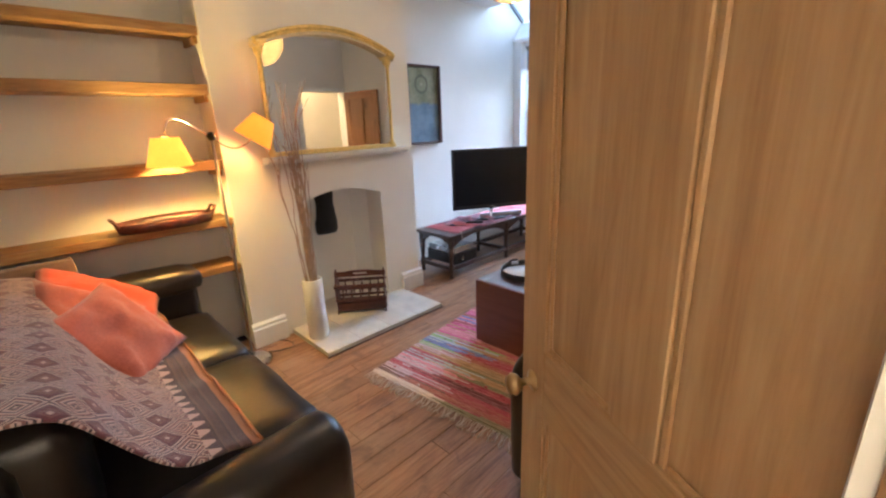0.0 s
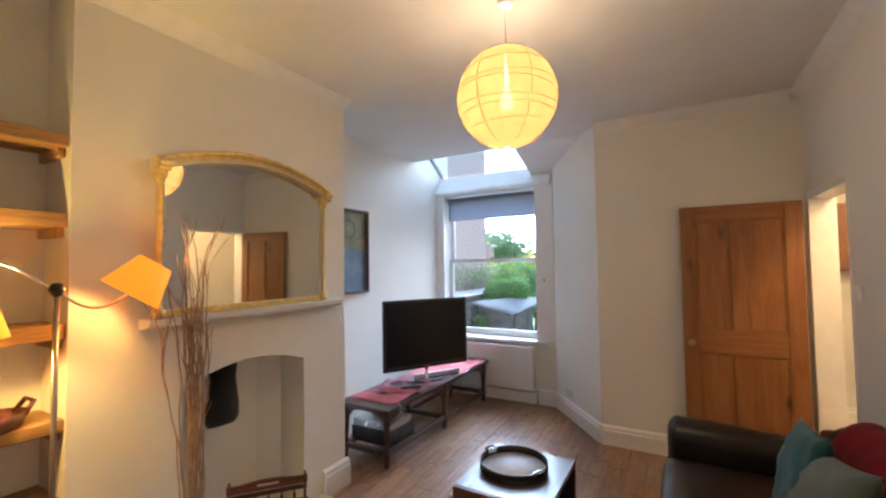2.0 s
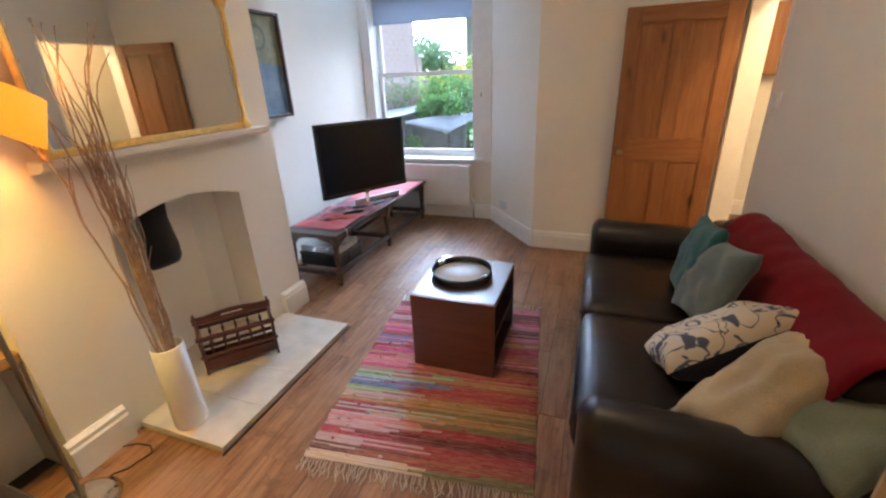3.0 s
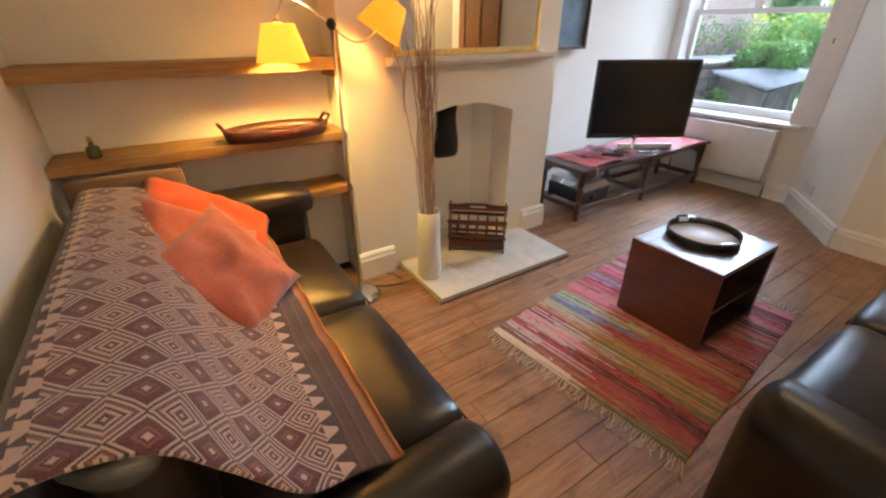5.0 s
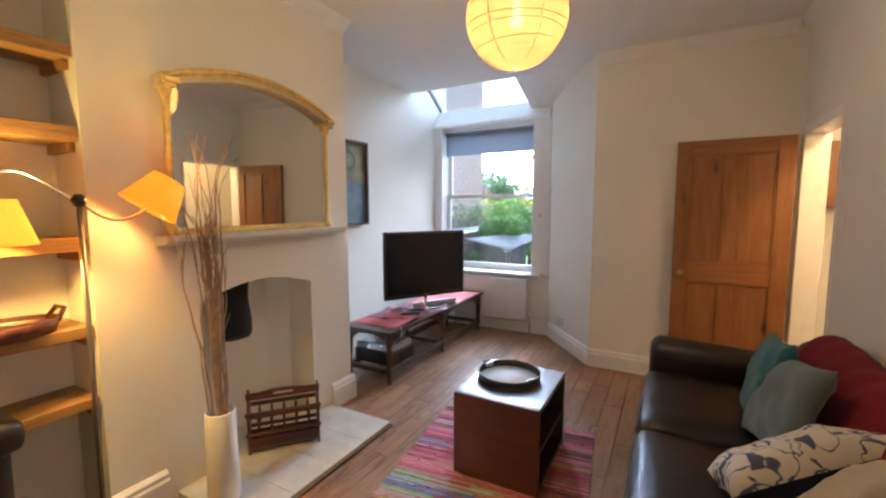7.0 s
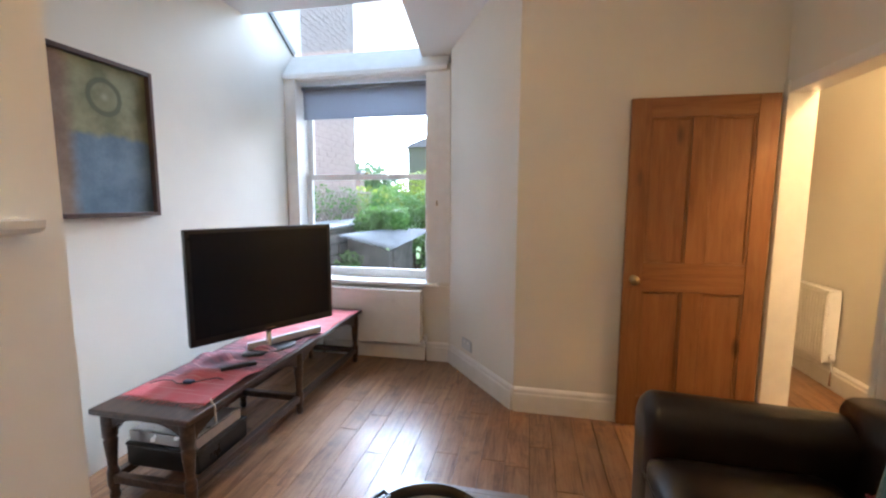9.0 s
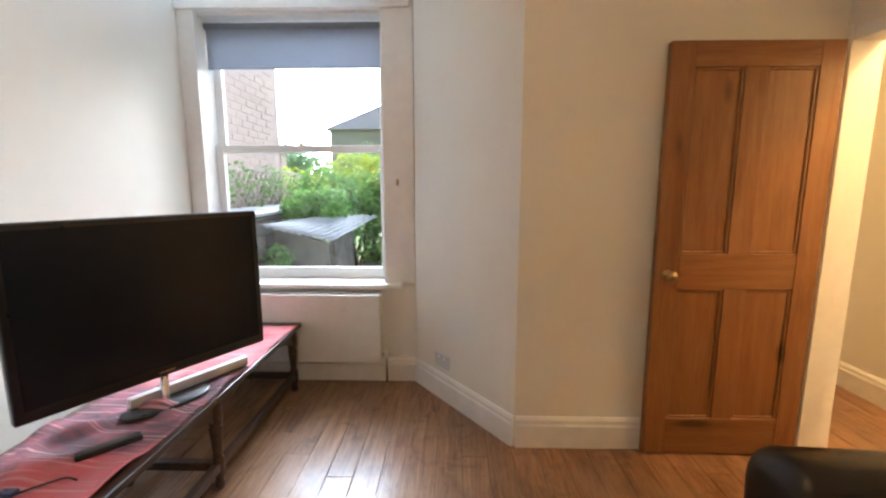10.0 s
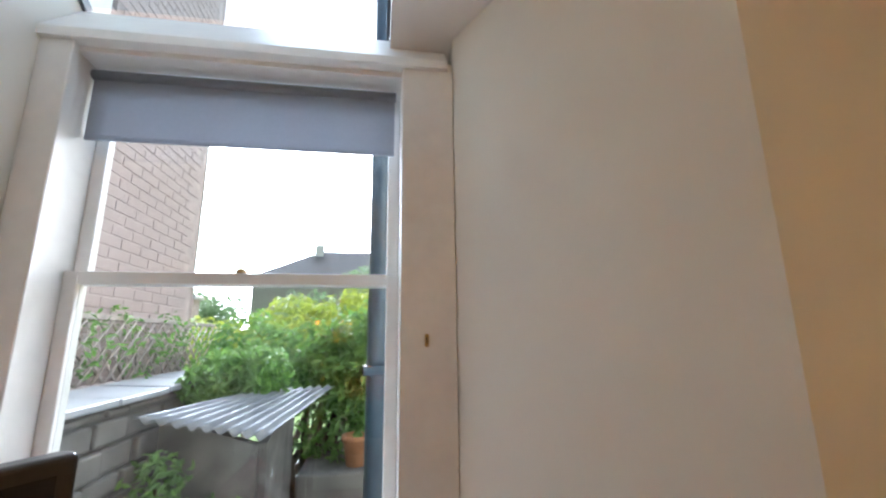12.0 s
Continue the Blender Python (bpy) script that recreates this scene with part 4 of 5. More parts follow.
col = mix(nt, 0.24, col, ramp(nt, noise_node(nt, coords(nt, (9, 90, 20)), 2.5, 3), [(0.36, (0.06, 0.02, 0.035)), (0.50, (0.30, 0.16, 0.16)), (0.64, (0.70, 0.56, 0.50))]))
col = mix(nt, ramp(nt, noise_node(nt, coords(nt, (14, 30, 20)), 1.6, 2), [(0.70, (0, 0, 0)), (0.74, (1, 1, 1))]), col, (0.12, 0.02, 0.03))
link(nt, col, b.inputs["Base Color"])
b.inputs["Roughness"].default_value = 0.95
b.inputs["Sheen Weight"].default_value = 0.3
bump(nt, b, noise_node(nt, v, 200, 3), 0.7, 0.003)
M_RAG = m
M_FRINGE = cloth("fringe_cotton", (0.58, 0.48, 0.36))
rug = thing("rag_rug", "multicoloured striped rag rug with cream fringes under the coffee table", "rug", pose(-1.115, 3.575, 0.0, 0, 0, 6.5))
RW, RL = 1.02, 1.42
bm = bmesh.new()
rng = random.Random(4)
rows = 118
for i in range(rows):
    y = -RL / 2 + (i + 0.5) * RL / rows
    cuts = [0.0] + sorted(rng.random() for _ in range(rng.choice((0, 1, 1, 2)))) + [1.0]
    wig = rng.uniform(-0.006, 0.006)
    for a, z in zip(cuts, cuts[1:]):
        if z - a < 0.03:
            continue
        xa, xz = -RW / 2 + wig + a * RW, -RW / 2 + wig + z * RW
        bm_box((xa, y - 0.0060, 0.001), (xz, y + 0.0060, 0.010 + rng.uniform(-0.002, 0.002)), 0.0025, 1, bm)
for _ in range(70):
    x, y = rng.uniform(-0.48, 0.48), rng.uniform(-0.68, 0.68)
    s = rng.uniform(0.006, 0.012)
    bm_box((x - s, y - s * 0.8, 0.006), (x + s, y + s * 0.8, 0.015 + s * 0.4), s * 0.5, 1, bm)
tagged(part("weave", bm, M_RAG, rug), kind="stuff")
bm = bmesh.new()
for s in (-1, 1):
    for i in range(78):
        x = -RW / 2 + (i + 0.5) * RW / 78
        L = rng.uniform(0.06, 0.10)
        dx = rng.uniform(-0.02, 0.045)
        y = s * RL / 2
        ph_ = rng.uniform(0, 6)
        tube([(x + dx * k / 7 + 0.006 * math.sin(ph_ + k * 1.3) * k / 7, y + s * L * k / 7, 0.006 + 0.004 * math.sin(k * 0.9 + ph_) ** 2) for k in range(8)], 0.0024, 5, bm)
tagged(part("fringe", bm, M_FRINGE, rug), kind="stuff")

# ---- television bench ----
BX0, BX1, BY0, BY1, BZ = -2.775, -2.255, 4.285, 6.18, 0.455
bench = thing("bench", "long dark oak bench with turned legs used as a television stand", "bench", pose(BX0, BY0, 0))
bw, bl = BX1 - BX0, BY1 - BY0
part("top", bm_box((0, 0, BZ - 0.028), (bw, bl, BZ), 0.006, 2), M_OAK, bench)
leg = [(0, 0), (0.018, 0), (0.023, 0.02), (0.017, 0.045), (0.026, 0.07), (0.026, 0.14), (0.019, 0.155), (0.022, 0.20), (0.026, 0.25), (0.029, 0.29), (0.022, 0.30), (0.031, 0.31), (0.031, BZ - 0.028), (0, BZ - 0.028)]
for y in (0.05, bl / 2, bl - 0.05):
    for x in (0.05, bw - 0.05):
        part("leg", lathe(leg, 14, centre=(x, y, 0)), M_OAK, bench)
    part("cross_stretcher", bm_box((0.05, y - 0.018, 0.085), (bw - 0.05, y + 0.018, 0.125), 0.003, 1), M_OAK, bench)
for x in (0.05, bw - 0.05):
    part("stretcher", bm_box((x - 0.018, 0.05, 0.085), (x + 0.018, bl - 0.05, 0.125), 0.003, 1), M_OAK, bench)
    for a, z in ((0.05, bl / 2), (bl / 2, bl - 0.05)):
        n = 16
        pts = [(a + (z - a) * i / n, BZ - 0.05 - 0.10 * abs(2 * i / n - 1) ** 3.0) for i in range(n + 1)]
        part("apron", prism([(a, BZ - 0.028)] + pts + [(z, BZ - 0.028)], 0, x - 0.011, x + 0.011), M_OAK, bench)
for y in (0.05, bl - 0.05):
    n = 12
    pts = [(0.05 + (bw - 0.10) * i / n, BZ - 0.05 - 0.08 * abs(2 * i / n - 1) ** 3.0) for i in range(n + 1)]
    part("apron", prism([(0.05, BZ - 0.028)] + pts + [(bw - 0.05, BZ - 0.028)], 1, y - 0.011, y + 0.011), M_OAK, bench)

m, nt, b = material("pink_runner")
v = coords(nt, (1, 1, 1))
sep = nt.nodes.new("ShaderNodeSeparateXYZ")
link(nt, v, sep.inputs[0])
big = noise_node(nt, coords(nt, (5.0, 2.2, 1)), 1.7, 3, 0.5, 0.4)
st = noise_node(nt, coords(nt, (1.0, 34, 1)), 2.0, 3)
slant = maths(nt, "MULTIPLY_ADD", sep.outputs[0], -0.5, sep.outputs[1])
slant = maths(nt, "MULTIPLY_ADD", big, 0.25, slant)
coral = ramp(nt, big, [(0.35, (0.56, 0.10, 0.11)), (0.65, (0.50, 0.16, 0.17))])
dark = ramp(nt, noise_node(nt, coords(nt, (4, 9, 1)), 2.0, 3), [(0.40, (0.12, 0.07, 0.085)), (0.60, (0.26, 0.09, 0.11))])
col = mix(nt, ramp(nt, slant, [(0.27, (0, 0, 0)), (0.34, (1, 1, 1)), (0.88, (1, 1, 1)), (1.0, (0, 0, 0))]), coral, dark)
col = mix(nt, ramp(nt, st, [(0.56, (0, 0, 0)), (0.62, (0.6, 0.6, 0.6))]), col, (0.62, 0.30, 0.30))
link(nt, col, b.inputs["Base Color"])
b.inputs["Roughness"].default_value = 0.9
bump(nt, b, noise_node(nt, v, 260, 2), 0.5, 0.002)
M_RUNNER = m
run = thing("table_runner", "red and pink woven runner rumpled along the dark bench", "table runner", pose(BX0 + 0.02, BY0 + 0.14, BZ + 0.002, 0, 0, -1))
bm = bmesh.new()
nx, ny = 22, 80
gv = [[None] * (nx + 1) for _ in range(ny + 1)]
for i in range(ny + 1):
    for j in range(nx + 1):
        x, y = 0.47 * j / nx, 1.68 * i / ny
        z = 0.003 + max(0, noise.noise(Vector((x * 7, y * 5, 1))) - 0.08) * 0.06 * (1 if y < 0.75 else 0.4)
        for fx, fy, turn, high in ((0.16, 0.50, 0.9, 0.045), (0.30, 0.66, 0.3, 0.030), (0.08, 0.36, 1.2, 0.022), (0.22, 0.80, 0.7, 0.022)):
            across = (x - fx) * math.sin(turn) - (y - fy) * math.cos(turn)
            along = (x - fx) * math.cos(turn) + (y - fy) * math.sin(turn)
            z += high * math.exp(-(across / 0.022) ** 2 - (along / 0.10) ** 2)
        gv[i][j] = bm.verts.new((x + 0.012 * noise.noise(Vector((y * 6, 0, 5))), y + 0.02 * noise.noise(Vector((x * 8, 3, 0))), z))
for i in range(ny):
    for j in range(nx):
        bm.faces.new((gv[i][j], gv[i][j + 1], gv[i + 1][j + 1], gv[i + 1][j])).smooth = True
ob = part("fabric", bm, M_RUNNER, run)
ob.modifiers.new("thick", "SOLIDIFY").thickness = 0.003
bm = bmesh.new()
for i in range(26):
    x = 0.47 * (i + 0.5) / 26
    tube([(x, 0.0, 0.005), (x + rng.uniform(-0.01, 0.01), -0.03 - rng.random() * 0.012, 0.003)], 0.002, 4, bm)
part("fringe", bm, cloth("runner_fringe", (0.45, 0.16, 0.15)), run)
bm = tube([(0.462, 0.05, 0.006), (0.485, 0.03, 0.004), (0.502, 0.028, -0.012), (0.503, 0.027, -0.05), (0.506, 0.022, -0.075)], 0.006, 8, taper=0.7)
tube([(0.503, 0.027, -0.04), (0.510, 0.020, -0.08)], 0.004, 6, bm)
part("tassel", bm, M_FRINGE, run, "pale knotted cotton tassel")
lead = thing("cable", "thin black lead lying across the red runner", "cable", pose(BX0 + 0.02, BY0 + 0.14, BZ + 0.012))
lead_line = [(0.04 + 0.33 * k / 20, 0.12 + 0.10 * k / 20 + 0.03 * math.sin(k * 0.45), 0.003 + 0.003 * math.sin(k * 0.8) ** 2) for k in range(21)]
part("cord", tube(lead_line, 0.003, 6), M_BLACKP, lead)
part("plug", bm_box((0.20, 0.155, 0.0), (0.25, 0.185, 0.014), 0.005, 2), plain("navy_plastic", (0.03, 0.04, 0.11), 0.3, bumps=0.0), lead)

# ---- television ----
TVC, TVA = Vector((-2.425, 5.12, BZ + 0.012)), math.atan2(5.515 - 4.763, -2.20 + 2.632)
tv = thing("television", "flat black television on a chrome and grey pedestal", "television", Matrix.Translation(TVC) @ Matrix.Rotation(TVA, 4, "Z"))
part("bezel", bm_box((-0.445, -0.02, 0.122), (0.445, 0.02, 0.765), 0.008, 3), M_BLACKP, tv)
part("screen", bm_box((-0.418, -0.0225, 0.165), (0.418, -0.0195, 0.742)), M_SCREEN, tv)
part("back_cover", bm_box((-0.36, 0.02, 0.22), (0.36, 0.06, 0.68), 0.02, 2), M_BLACKP, tv)
part("neck", lathe([(0, 0), (0.024, 0), (0.016, 0.02), (0.016, 0.16), (0, 0.16)], 20, centre=(0, 0.01, 0.0)), M_CHROME, tv)
part("stand", lathe([(0, 0), (0.17, 0), (0.17, 0.006), (0.16, 0.010), (0, 0.012)], 36, squash=(1.0, 0.5)), M_BLACKP, tv)
part("logo", bm_box((-0.03, -0.0235, 0.138), (0.03, -0.0205, 0.146)), M_CHROME, tv)
sb = thing("set_top_box", "long slim silver-grey box lying under the television", "set-top box", Matrix.Translation((-2.410, 5.265, BZ + 0.024)) @ Matrix.Rotation(TVA, 4, "Z"))
part("case", bm_box((-0.25, -0.03, 0), (0.25, 0.0, 0.042), 0.004, 2), plain("silver_plastic", (0.50, 0.50, 0.52), 0.35, 0.3), sb)
part("foot_strip", bm_box((-0.24, -0.045, -0.010), (0.24, 0.0, -0.001), 0.002, 1), M_BLACKP, sb)
rc = thing("remote_control", "black remote control lying on the red runner", "remote control", Matrix.Translation((-2.40, 4.80, BZ + 0.022)) @ Matrix.Rotation(TVA - 0.25, 4, "Z"))
part("case", bm_box((-0.09, -0.022, 0), (0.09, 0.022, 0.018), 0.006, 2), M_BLACKP, rc)
part("keypad", bm_box((-0.07, -0.014, 0.018), (0.05, 0.014, 0.0205), 0.001, 1), plain("grey_rubber", (0.09, 0.09, 0.09), 0.7), rc)
dv = thing("disc_player", "flat silver disc player standing on the bench stretchers", "disc player", pose(-2.72, 4.42, 0.232))
part("case", bm_box((0, 0, 0), (0.38, 0.30, 0.055), 0.004, 2), plain("silver_case", (0.55, 0.56, 0.58), 0.25, 0.7), dv)
part("lid", bm_box((0.01, 0.01, 0.055), (0.37, 0.29, 0.059), 0.001, 1), plain("brushed_lid", (0.6, 0.62, 0.64), 0.3, 0.6), dv)

bx = thing("storage_box", "low black storage box under the oak bench", "storage box", pose(-2.73, 4.41, 0.116))
part("box", bm_box((0, 0, 0), (0.40, 0.34, 0.10), 0.004, 1), M_BLACKP, bx)
part("lid", bm_box((-0.004, -0.004, 0.10), (0.404, 0.344, 0.115), 0.004, 1), M_BLACKP, bx)
cb = thing("cable", "dark coiled cable lying on the silver disc player", "cable", pose(-2.53, 4.57, 0.296))
part("cord", tube([(0.09 * math.cos(k * 0.5) * (1 + 0.1 * math.sin(k)), 0.06 * math.sin(k * 0.5), 0.003 + 0.002 * (k % 3)) for k in range(30)], 0.003, 6), M_BLACKP, cb)

# ---- picture ----
m, nt, b = material("abstract_painting")
tc = nt.nodes.new("ShaderNodeTexCoord")
sep = nt.nodes.new("ShaderNodeSeparateXYZ")
link(nt, tc.outputs["Object"], sep.inputs[0])
n = noise_node(nt, tc.outputs["Object"], 6, 6, 0.65)
zz = maths(nt, "MULTIPLY_ADD", n, 0.10, sep.outputs[2])
top_c = ramp(nt, n, [(0.35, (0.16, 0.17, 0.09)), (0.65, (0.30, 0.31, 0.19))])
low_c = ramp(nt, n, [(0.35, (0.09, 0.15, 0.22)), (0.65, (0.17, 0.25, 0.34))])
col = mix(nt, ramp(nt, zz, [(0.44, (0, 0, 0)), (0.47, (1, 1, 1))]), low_c, top_c)
yy_ = maths(nt, "MULTIPLY_ADD", n, 0.08, sep.outputs[1])
brn = ramp(nt, n, [(0.35, (0.15, 0.09, 0.06)), (0.65, (0.26, 0.19, 0.14))])
col = mix(nt, ramp(nt, yy_, [(0.27, (1, 1, 1)), (0.33, (0, 0, 0))]), col, brn)
dy = maths(nt, "SUBTRACT", sep.outputs[1], 0.43)
dz = maths(nt, "SUBTRACT", sep.outputs[2], 0.60)
rad = maths(nt, "SQRT", maths(nt, "ADD", maths(nt, "MULTIPLY", dy, dy), maths(nt, "MULTIPLY", dz, dz)))
rad = maths(nt, "MULTIPLY_ADD", n, 0.02, rad)
ring = ramp(nt, rad, [(0.0, (1, 1, 1)), (0.035, (0, 0, 0)), (0.075, (0, 0, 0)), (0.08, (0.8, 0.8, 0.8)), (0.10, (0.8, 0.8, 0.8)), (0.105, (0, 0, 0))])
col = mix(nt, ring, col, mix(nt, ramp(nt, rad, [(0.04, (0, 0, 0)), (0.05, (1, 1, 1))]), (0.42, 0.42, 0.30), (0.09, 0.10, 0.06)))
link(nt, col, b.inputs["Base Color"])
b.inputs["Roughness"].default_value = 0.35
bump(nt, b, noise_node(nt, tc.outputs["Object"], 40, 5), 0.3)
M_ART = m
PY0, PY1, PZ0, PZ1 = 4.22, 4.905, 1.30, 2.085
pic = thing("framed_picture", "dark box-framed abstract painting in olive and blue", "picture", pose(XL + 0.002, PY0, PZ0))
pw, ph = PY1 - PY0, PZ1 - PZ0
part("canvas", bm_box((0.01, 0.02, 0.02), (0.03, pw - 0.02, ph - 0.02)), M_ART, pic)
bm = bmesh.new()
bm_box((0, 0, 0), (0.06, 0.022, ph), 0.002, 1, bm), bm_box((0, pw - 0.022, 0), (0.06, pw, ph), 0.002, 1, bm)
bm_box((0, 0.022, 0), (0.06, pw - 0.022, 0.022), 0.002, 1, bm), bm_box((0, 0.022, ph - 0.022), (0.06, pw - 0.022, ph), 0.002, 1, bm)
part("frame", bm, wood("picture_frame_wood", (0.03, 0.016, 0.012), (0.07, 0.035, 0.025), (0.10, 0.05, 0.035), 0.4, "Z"), pic)

# ---- vase with twigs, magazine rack, fireplace flap ----
vase = thing("vase", "tall white ceramic cylinder vase holding bare twigs on the hearth", "vase", pose(-2.185, 2.80, 0.036))
part("body", lathe([(0, 0), (0.070, 0), (0.074, 0.01), (0.070, 0.25), (0.068, 0.445), (0.064, 0.45), (0.060, 0.445), (0.062, 0.25), (0.062, 0.03), (0, 0.03)], 32), M_CERAMIC, vase)
twigs = thing("twigs", "bundle of tall dried bare twigs standing in the white vase", "dried twigs", pose(-2.185, 2.80, 0.07))
rng = random.Random(9)
for i in range(26):
    a = rng.uniform(0, 2 * math.pi)
    clump = ((-0.030, -0.035), (0.012, 0.022), (0.0, 0.055))[i % 3]
    stray = i < 2
    lean = rng.uniform(0.0, 0.035)
    top = 1.73 - rng.random() ** 1.6 * 0.62
    bx, by = 0.03 * math.cos(a), 0.03 * math.sin(a)
    gx, gy = clump[0] + lean * math.cos(a) - 0.03 - bx, clump[1] + lean * math.sin(a) - by
    if stray:
        gx, gy, top = -0.08 - 0.03 * i, -0.12 - 0.05 * i, 1.38 + 0.08 * i
    pts = []
    ph_ = rng.uniform(0, 6)
    hook = rng.uniform(-0.09, 0.09)
    for k in range(33):
        u = k / 32
        wob = 0.009 * u * math.sin(17 * u + ph_) + 0.004 * u * math.sin(43 * u + 2 * ph_)
        curl = max(0.0, u - 0.82) ** 2 * 18
        pts.append((bx + gx * u ** 1.2 + wob + hook * curl, by + gy * u ** 1.2 + wob * 0.8 + hook * 1.3 * curl, u * top))
    tube_bm = tube(pts, 0.0046, 5, taper=0.42)
    for s in range(2):
        k = rng.randint(18, 28)
        p = Vector(pts[k])
        q = p + Vector((rng.uniform(-0.04, 0.04), rng.uniform(-0.04, 0.04), rng.uniform(0.10, 0.2)))
        mid = p.lerp(q, 0.5) + Vector((rng.uniform(-0.012, 0.012), rng.uniform(-0.012, 0.012), 0.01))
        tube([p, p.lerp(mid, 0.5), mid, q], 0.0024, 4, tube_bm, 0.4)
    part("twig", tube_bm, M_TWIG, twigs)

rk = thing("magazine_rack", "dark mahogany magazine rack with turned spindles on the hearth", "magazine rack", Matrix.Translation((-2.31, 3.275, 0.037)) @ Matrix.Rotation(math.atan2(0.294, 0.249), 4, "Z"))
L = 0.385


def rack_lean(side, h):
    return side * (0.045 + 0.13 * h)


for side in (-1, 1):
    for lo, hi, t in ((0.025, 0.095, 0.005), (0.108, 0.128, 0.008), (0.232, 0.256, 0.008)):
        mid = rack_lean(side, (lo + hi) / 2)
        over = 0.0 if t < 0.006 else 0.014
        part("rail" if over else "lower_board", bm_box((-L / 2 - over, mid - t, lo), (L / 2 + over, mid + t, hi), 0.003, 1), M_MAHOG, rk)
    for i in range(5):
        x = -L / 2 + 0.055 + i * (L - 0.11) / 4
        line = [(x, rack_lean(side, h), h) for h in (0.128, 0.145, 0.165, 0.18, 0.195, 0.215, 0.232)]
        bm = tube([line[0], line[2]], 0.0045, 8)
        tube(line[1:3], 0.008, 8, bm)
        tube(line[2:5], 0.0055, 8, bm)
        tube(line[4:6], 0.008, 8, bm)
        tube(line[5:], 0.0045, 8, bm)
        part("spindle", bm, M_MAHOG, rk)
bm = bm_box((-L / 2 - 0.014, -0.008, 0.300), (L / 2 + 0.014, 0.008, 0.318), 0.003, 1)
bm_box((-L / 2 - 0.014, -0.008, 0.318), (-0.055, 0.008, 0.342), 0.003, 1, bm)
bm_box((0.055, -0.008, 0.318), (L / 2 + 0.014, 0.008, 0.342), 0.003, 1, bm)
bow = [(-0.14 + 0.28 * k / 14, 0.340 + 0.014 * math.sin(math.pi * k / 14)) for k in range(15)]
prism([(-0.14, 0.334)] + bow + [(0.14, 0.334)], 1, -0.008, 0.008, bm)
part("handle_board", bm, M_MAHOG, rk)
part("rail", bm_box((-L / 2 - 0.014, -0.007, 0.185), (L / 2 + 0.014, 0.007, 0.205), 0.003, 1), M_MAHOG, rk)
for sx in (-1, 1):
    edge = [(0.062, 0.0), (0.052, 0.03), (0.058, 0.10), (0.070, 0.17), (0.083, 0.245), (0.070, 0.262), (0.038, 0.285), (0.020, 0.33), (0.012, 0.36), (0.0, 0.366)]
    out = [(y, z) for y, z in edge] + [(-y, z) for y, z in edge[-2::-1]] + [(-0.038, 0.0), (-0.025, 0.03), (0.0, 0.042), (0.025, 0.03), (0.038, 0.0)]
    part("end_board", prism(out, 0, sx * L / 2 - 0.006, sx * L / 2 + 0.006), M_MAHOG, rk)
part("base_board", bm_box((-L / 2 + 0.006, -0.045, 0.045), (L / 2 - 0.006, 0.045, 0.052)), M_MAHOG, rk)

bag = thing("chimney_bag", "black cloth draught bag hanging in the fireplace opening", "draught bag", pose(-2.56, 3.17, 1.03))
bm = lathe([(0, -0.35), (0.085, -0.348), (0.100, -0.32), (0.096, -0.25), (0.082, -0.20), (0.080, -0.1), (0.083, 0.02), (0, 0.02)], 20, squash=(0.42, 1.0))
for v in bm.verts:
    v.co += Vector((1, 0.6, 0.3)) * noise.noise(v.co * 14) * 0.015
part("fabric", bm, cloth("black_cloth", (0.012, 0.012, 0.013)), bag)

# ---- floor lamp ----
M_PIPE_STEEL = plain("satin_steel", (0.30, 0.27, 0.24), 0.42, 0.8, bumps=0.02)
fl = thing("floor_lamp", "chrome floor lamp with two cone shades on curved arms", "floor lamp", pose(-2.25, 2.34, 0))
ball = Vector((0.028, -0.006, 1.482))
part("base", lathe([(0, 0), (0.12, 0), (0.125, 0.012), (0.09, 0.035), (0.03, 0.048), (0, 0.05)], 32), M_CHROME, fl)
part("pole", tube([(0, 0, 0.04), (0.028, -0.006, 1.47)], 0.009, 12), M_PIPE_STEEL, fl)
part("finial", lathe([(0, -0.026), (0.015, -0.022), (0.026, 0), (0.015, 0.022), (0, 0.026)], 18, centre=ball), M_BLACKP, fl)


def bez(p, q, r, s, n=16):
    p, q, r, s = map(Vector, (p, q, r, s))
    return [(1 - u) ** 3 * p + 3 * u * (1 - u) ** 2 * q + 3 * u * u * (1 - u) * r + u ** 3 * s for u in (i / n for i in range(n + 1))]


sa = Vector((-0.07, -0.215, 1.33))
tip = sa + Vector((0, 0, 0.16))
part("arm", tube(bez(ball, ball + Vector((-0.02, -0.06, 0.03)), tip + Vector((0.02, 0.02, 0.20)), tip), 0.005, 8), M_CHROME, fl)
shade = part("shade", lathe([(0.118, 0), (0.070, 0.155)], 36, centre=sa), M_SHADE, fl, "warm glowing cream cone shade")
shade.modifiers.new("thick", "SOLIDIFY").thickness = 0.002
part("shade_cap", lathe([(0, 0.15), (0.02, 0.15), (0.02, 0.17), (0, 0.175)], 14, centre=sa), M_CHROME, fl)
mb = Matrix.Translation((0.05, 0.26, 1.515)) @ Matrix.Rotation(radians(-33), 4, "X") @ Matrix.Rotation(radians(10), 4, "Y")
shade = part("shade", lathe([(0.112, -0.08), (0.066, 0.07)], 36), M_SHADE_B, fl, "glowing orange tilted cone shade", m=mb)
shade.modifiers.new("thick", "SOLIDIFY").thickness = 0.002
under = mb @ Vector((0, 0, -0.09))
part("arm", tube(bez(ball, ball + Vector((0.02, 0.08, -0.10)), under + Vector((0.0, -0.06, -0.06)), mb @ Vector((0, 0, -0.02))), 0.005, 8), M_PIPE_STEEL, fl)

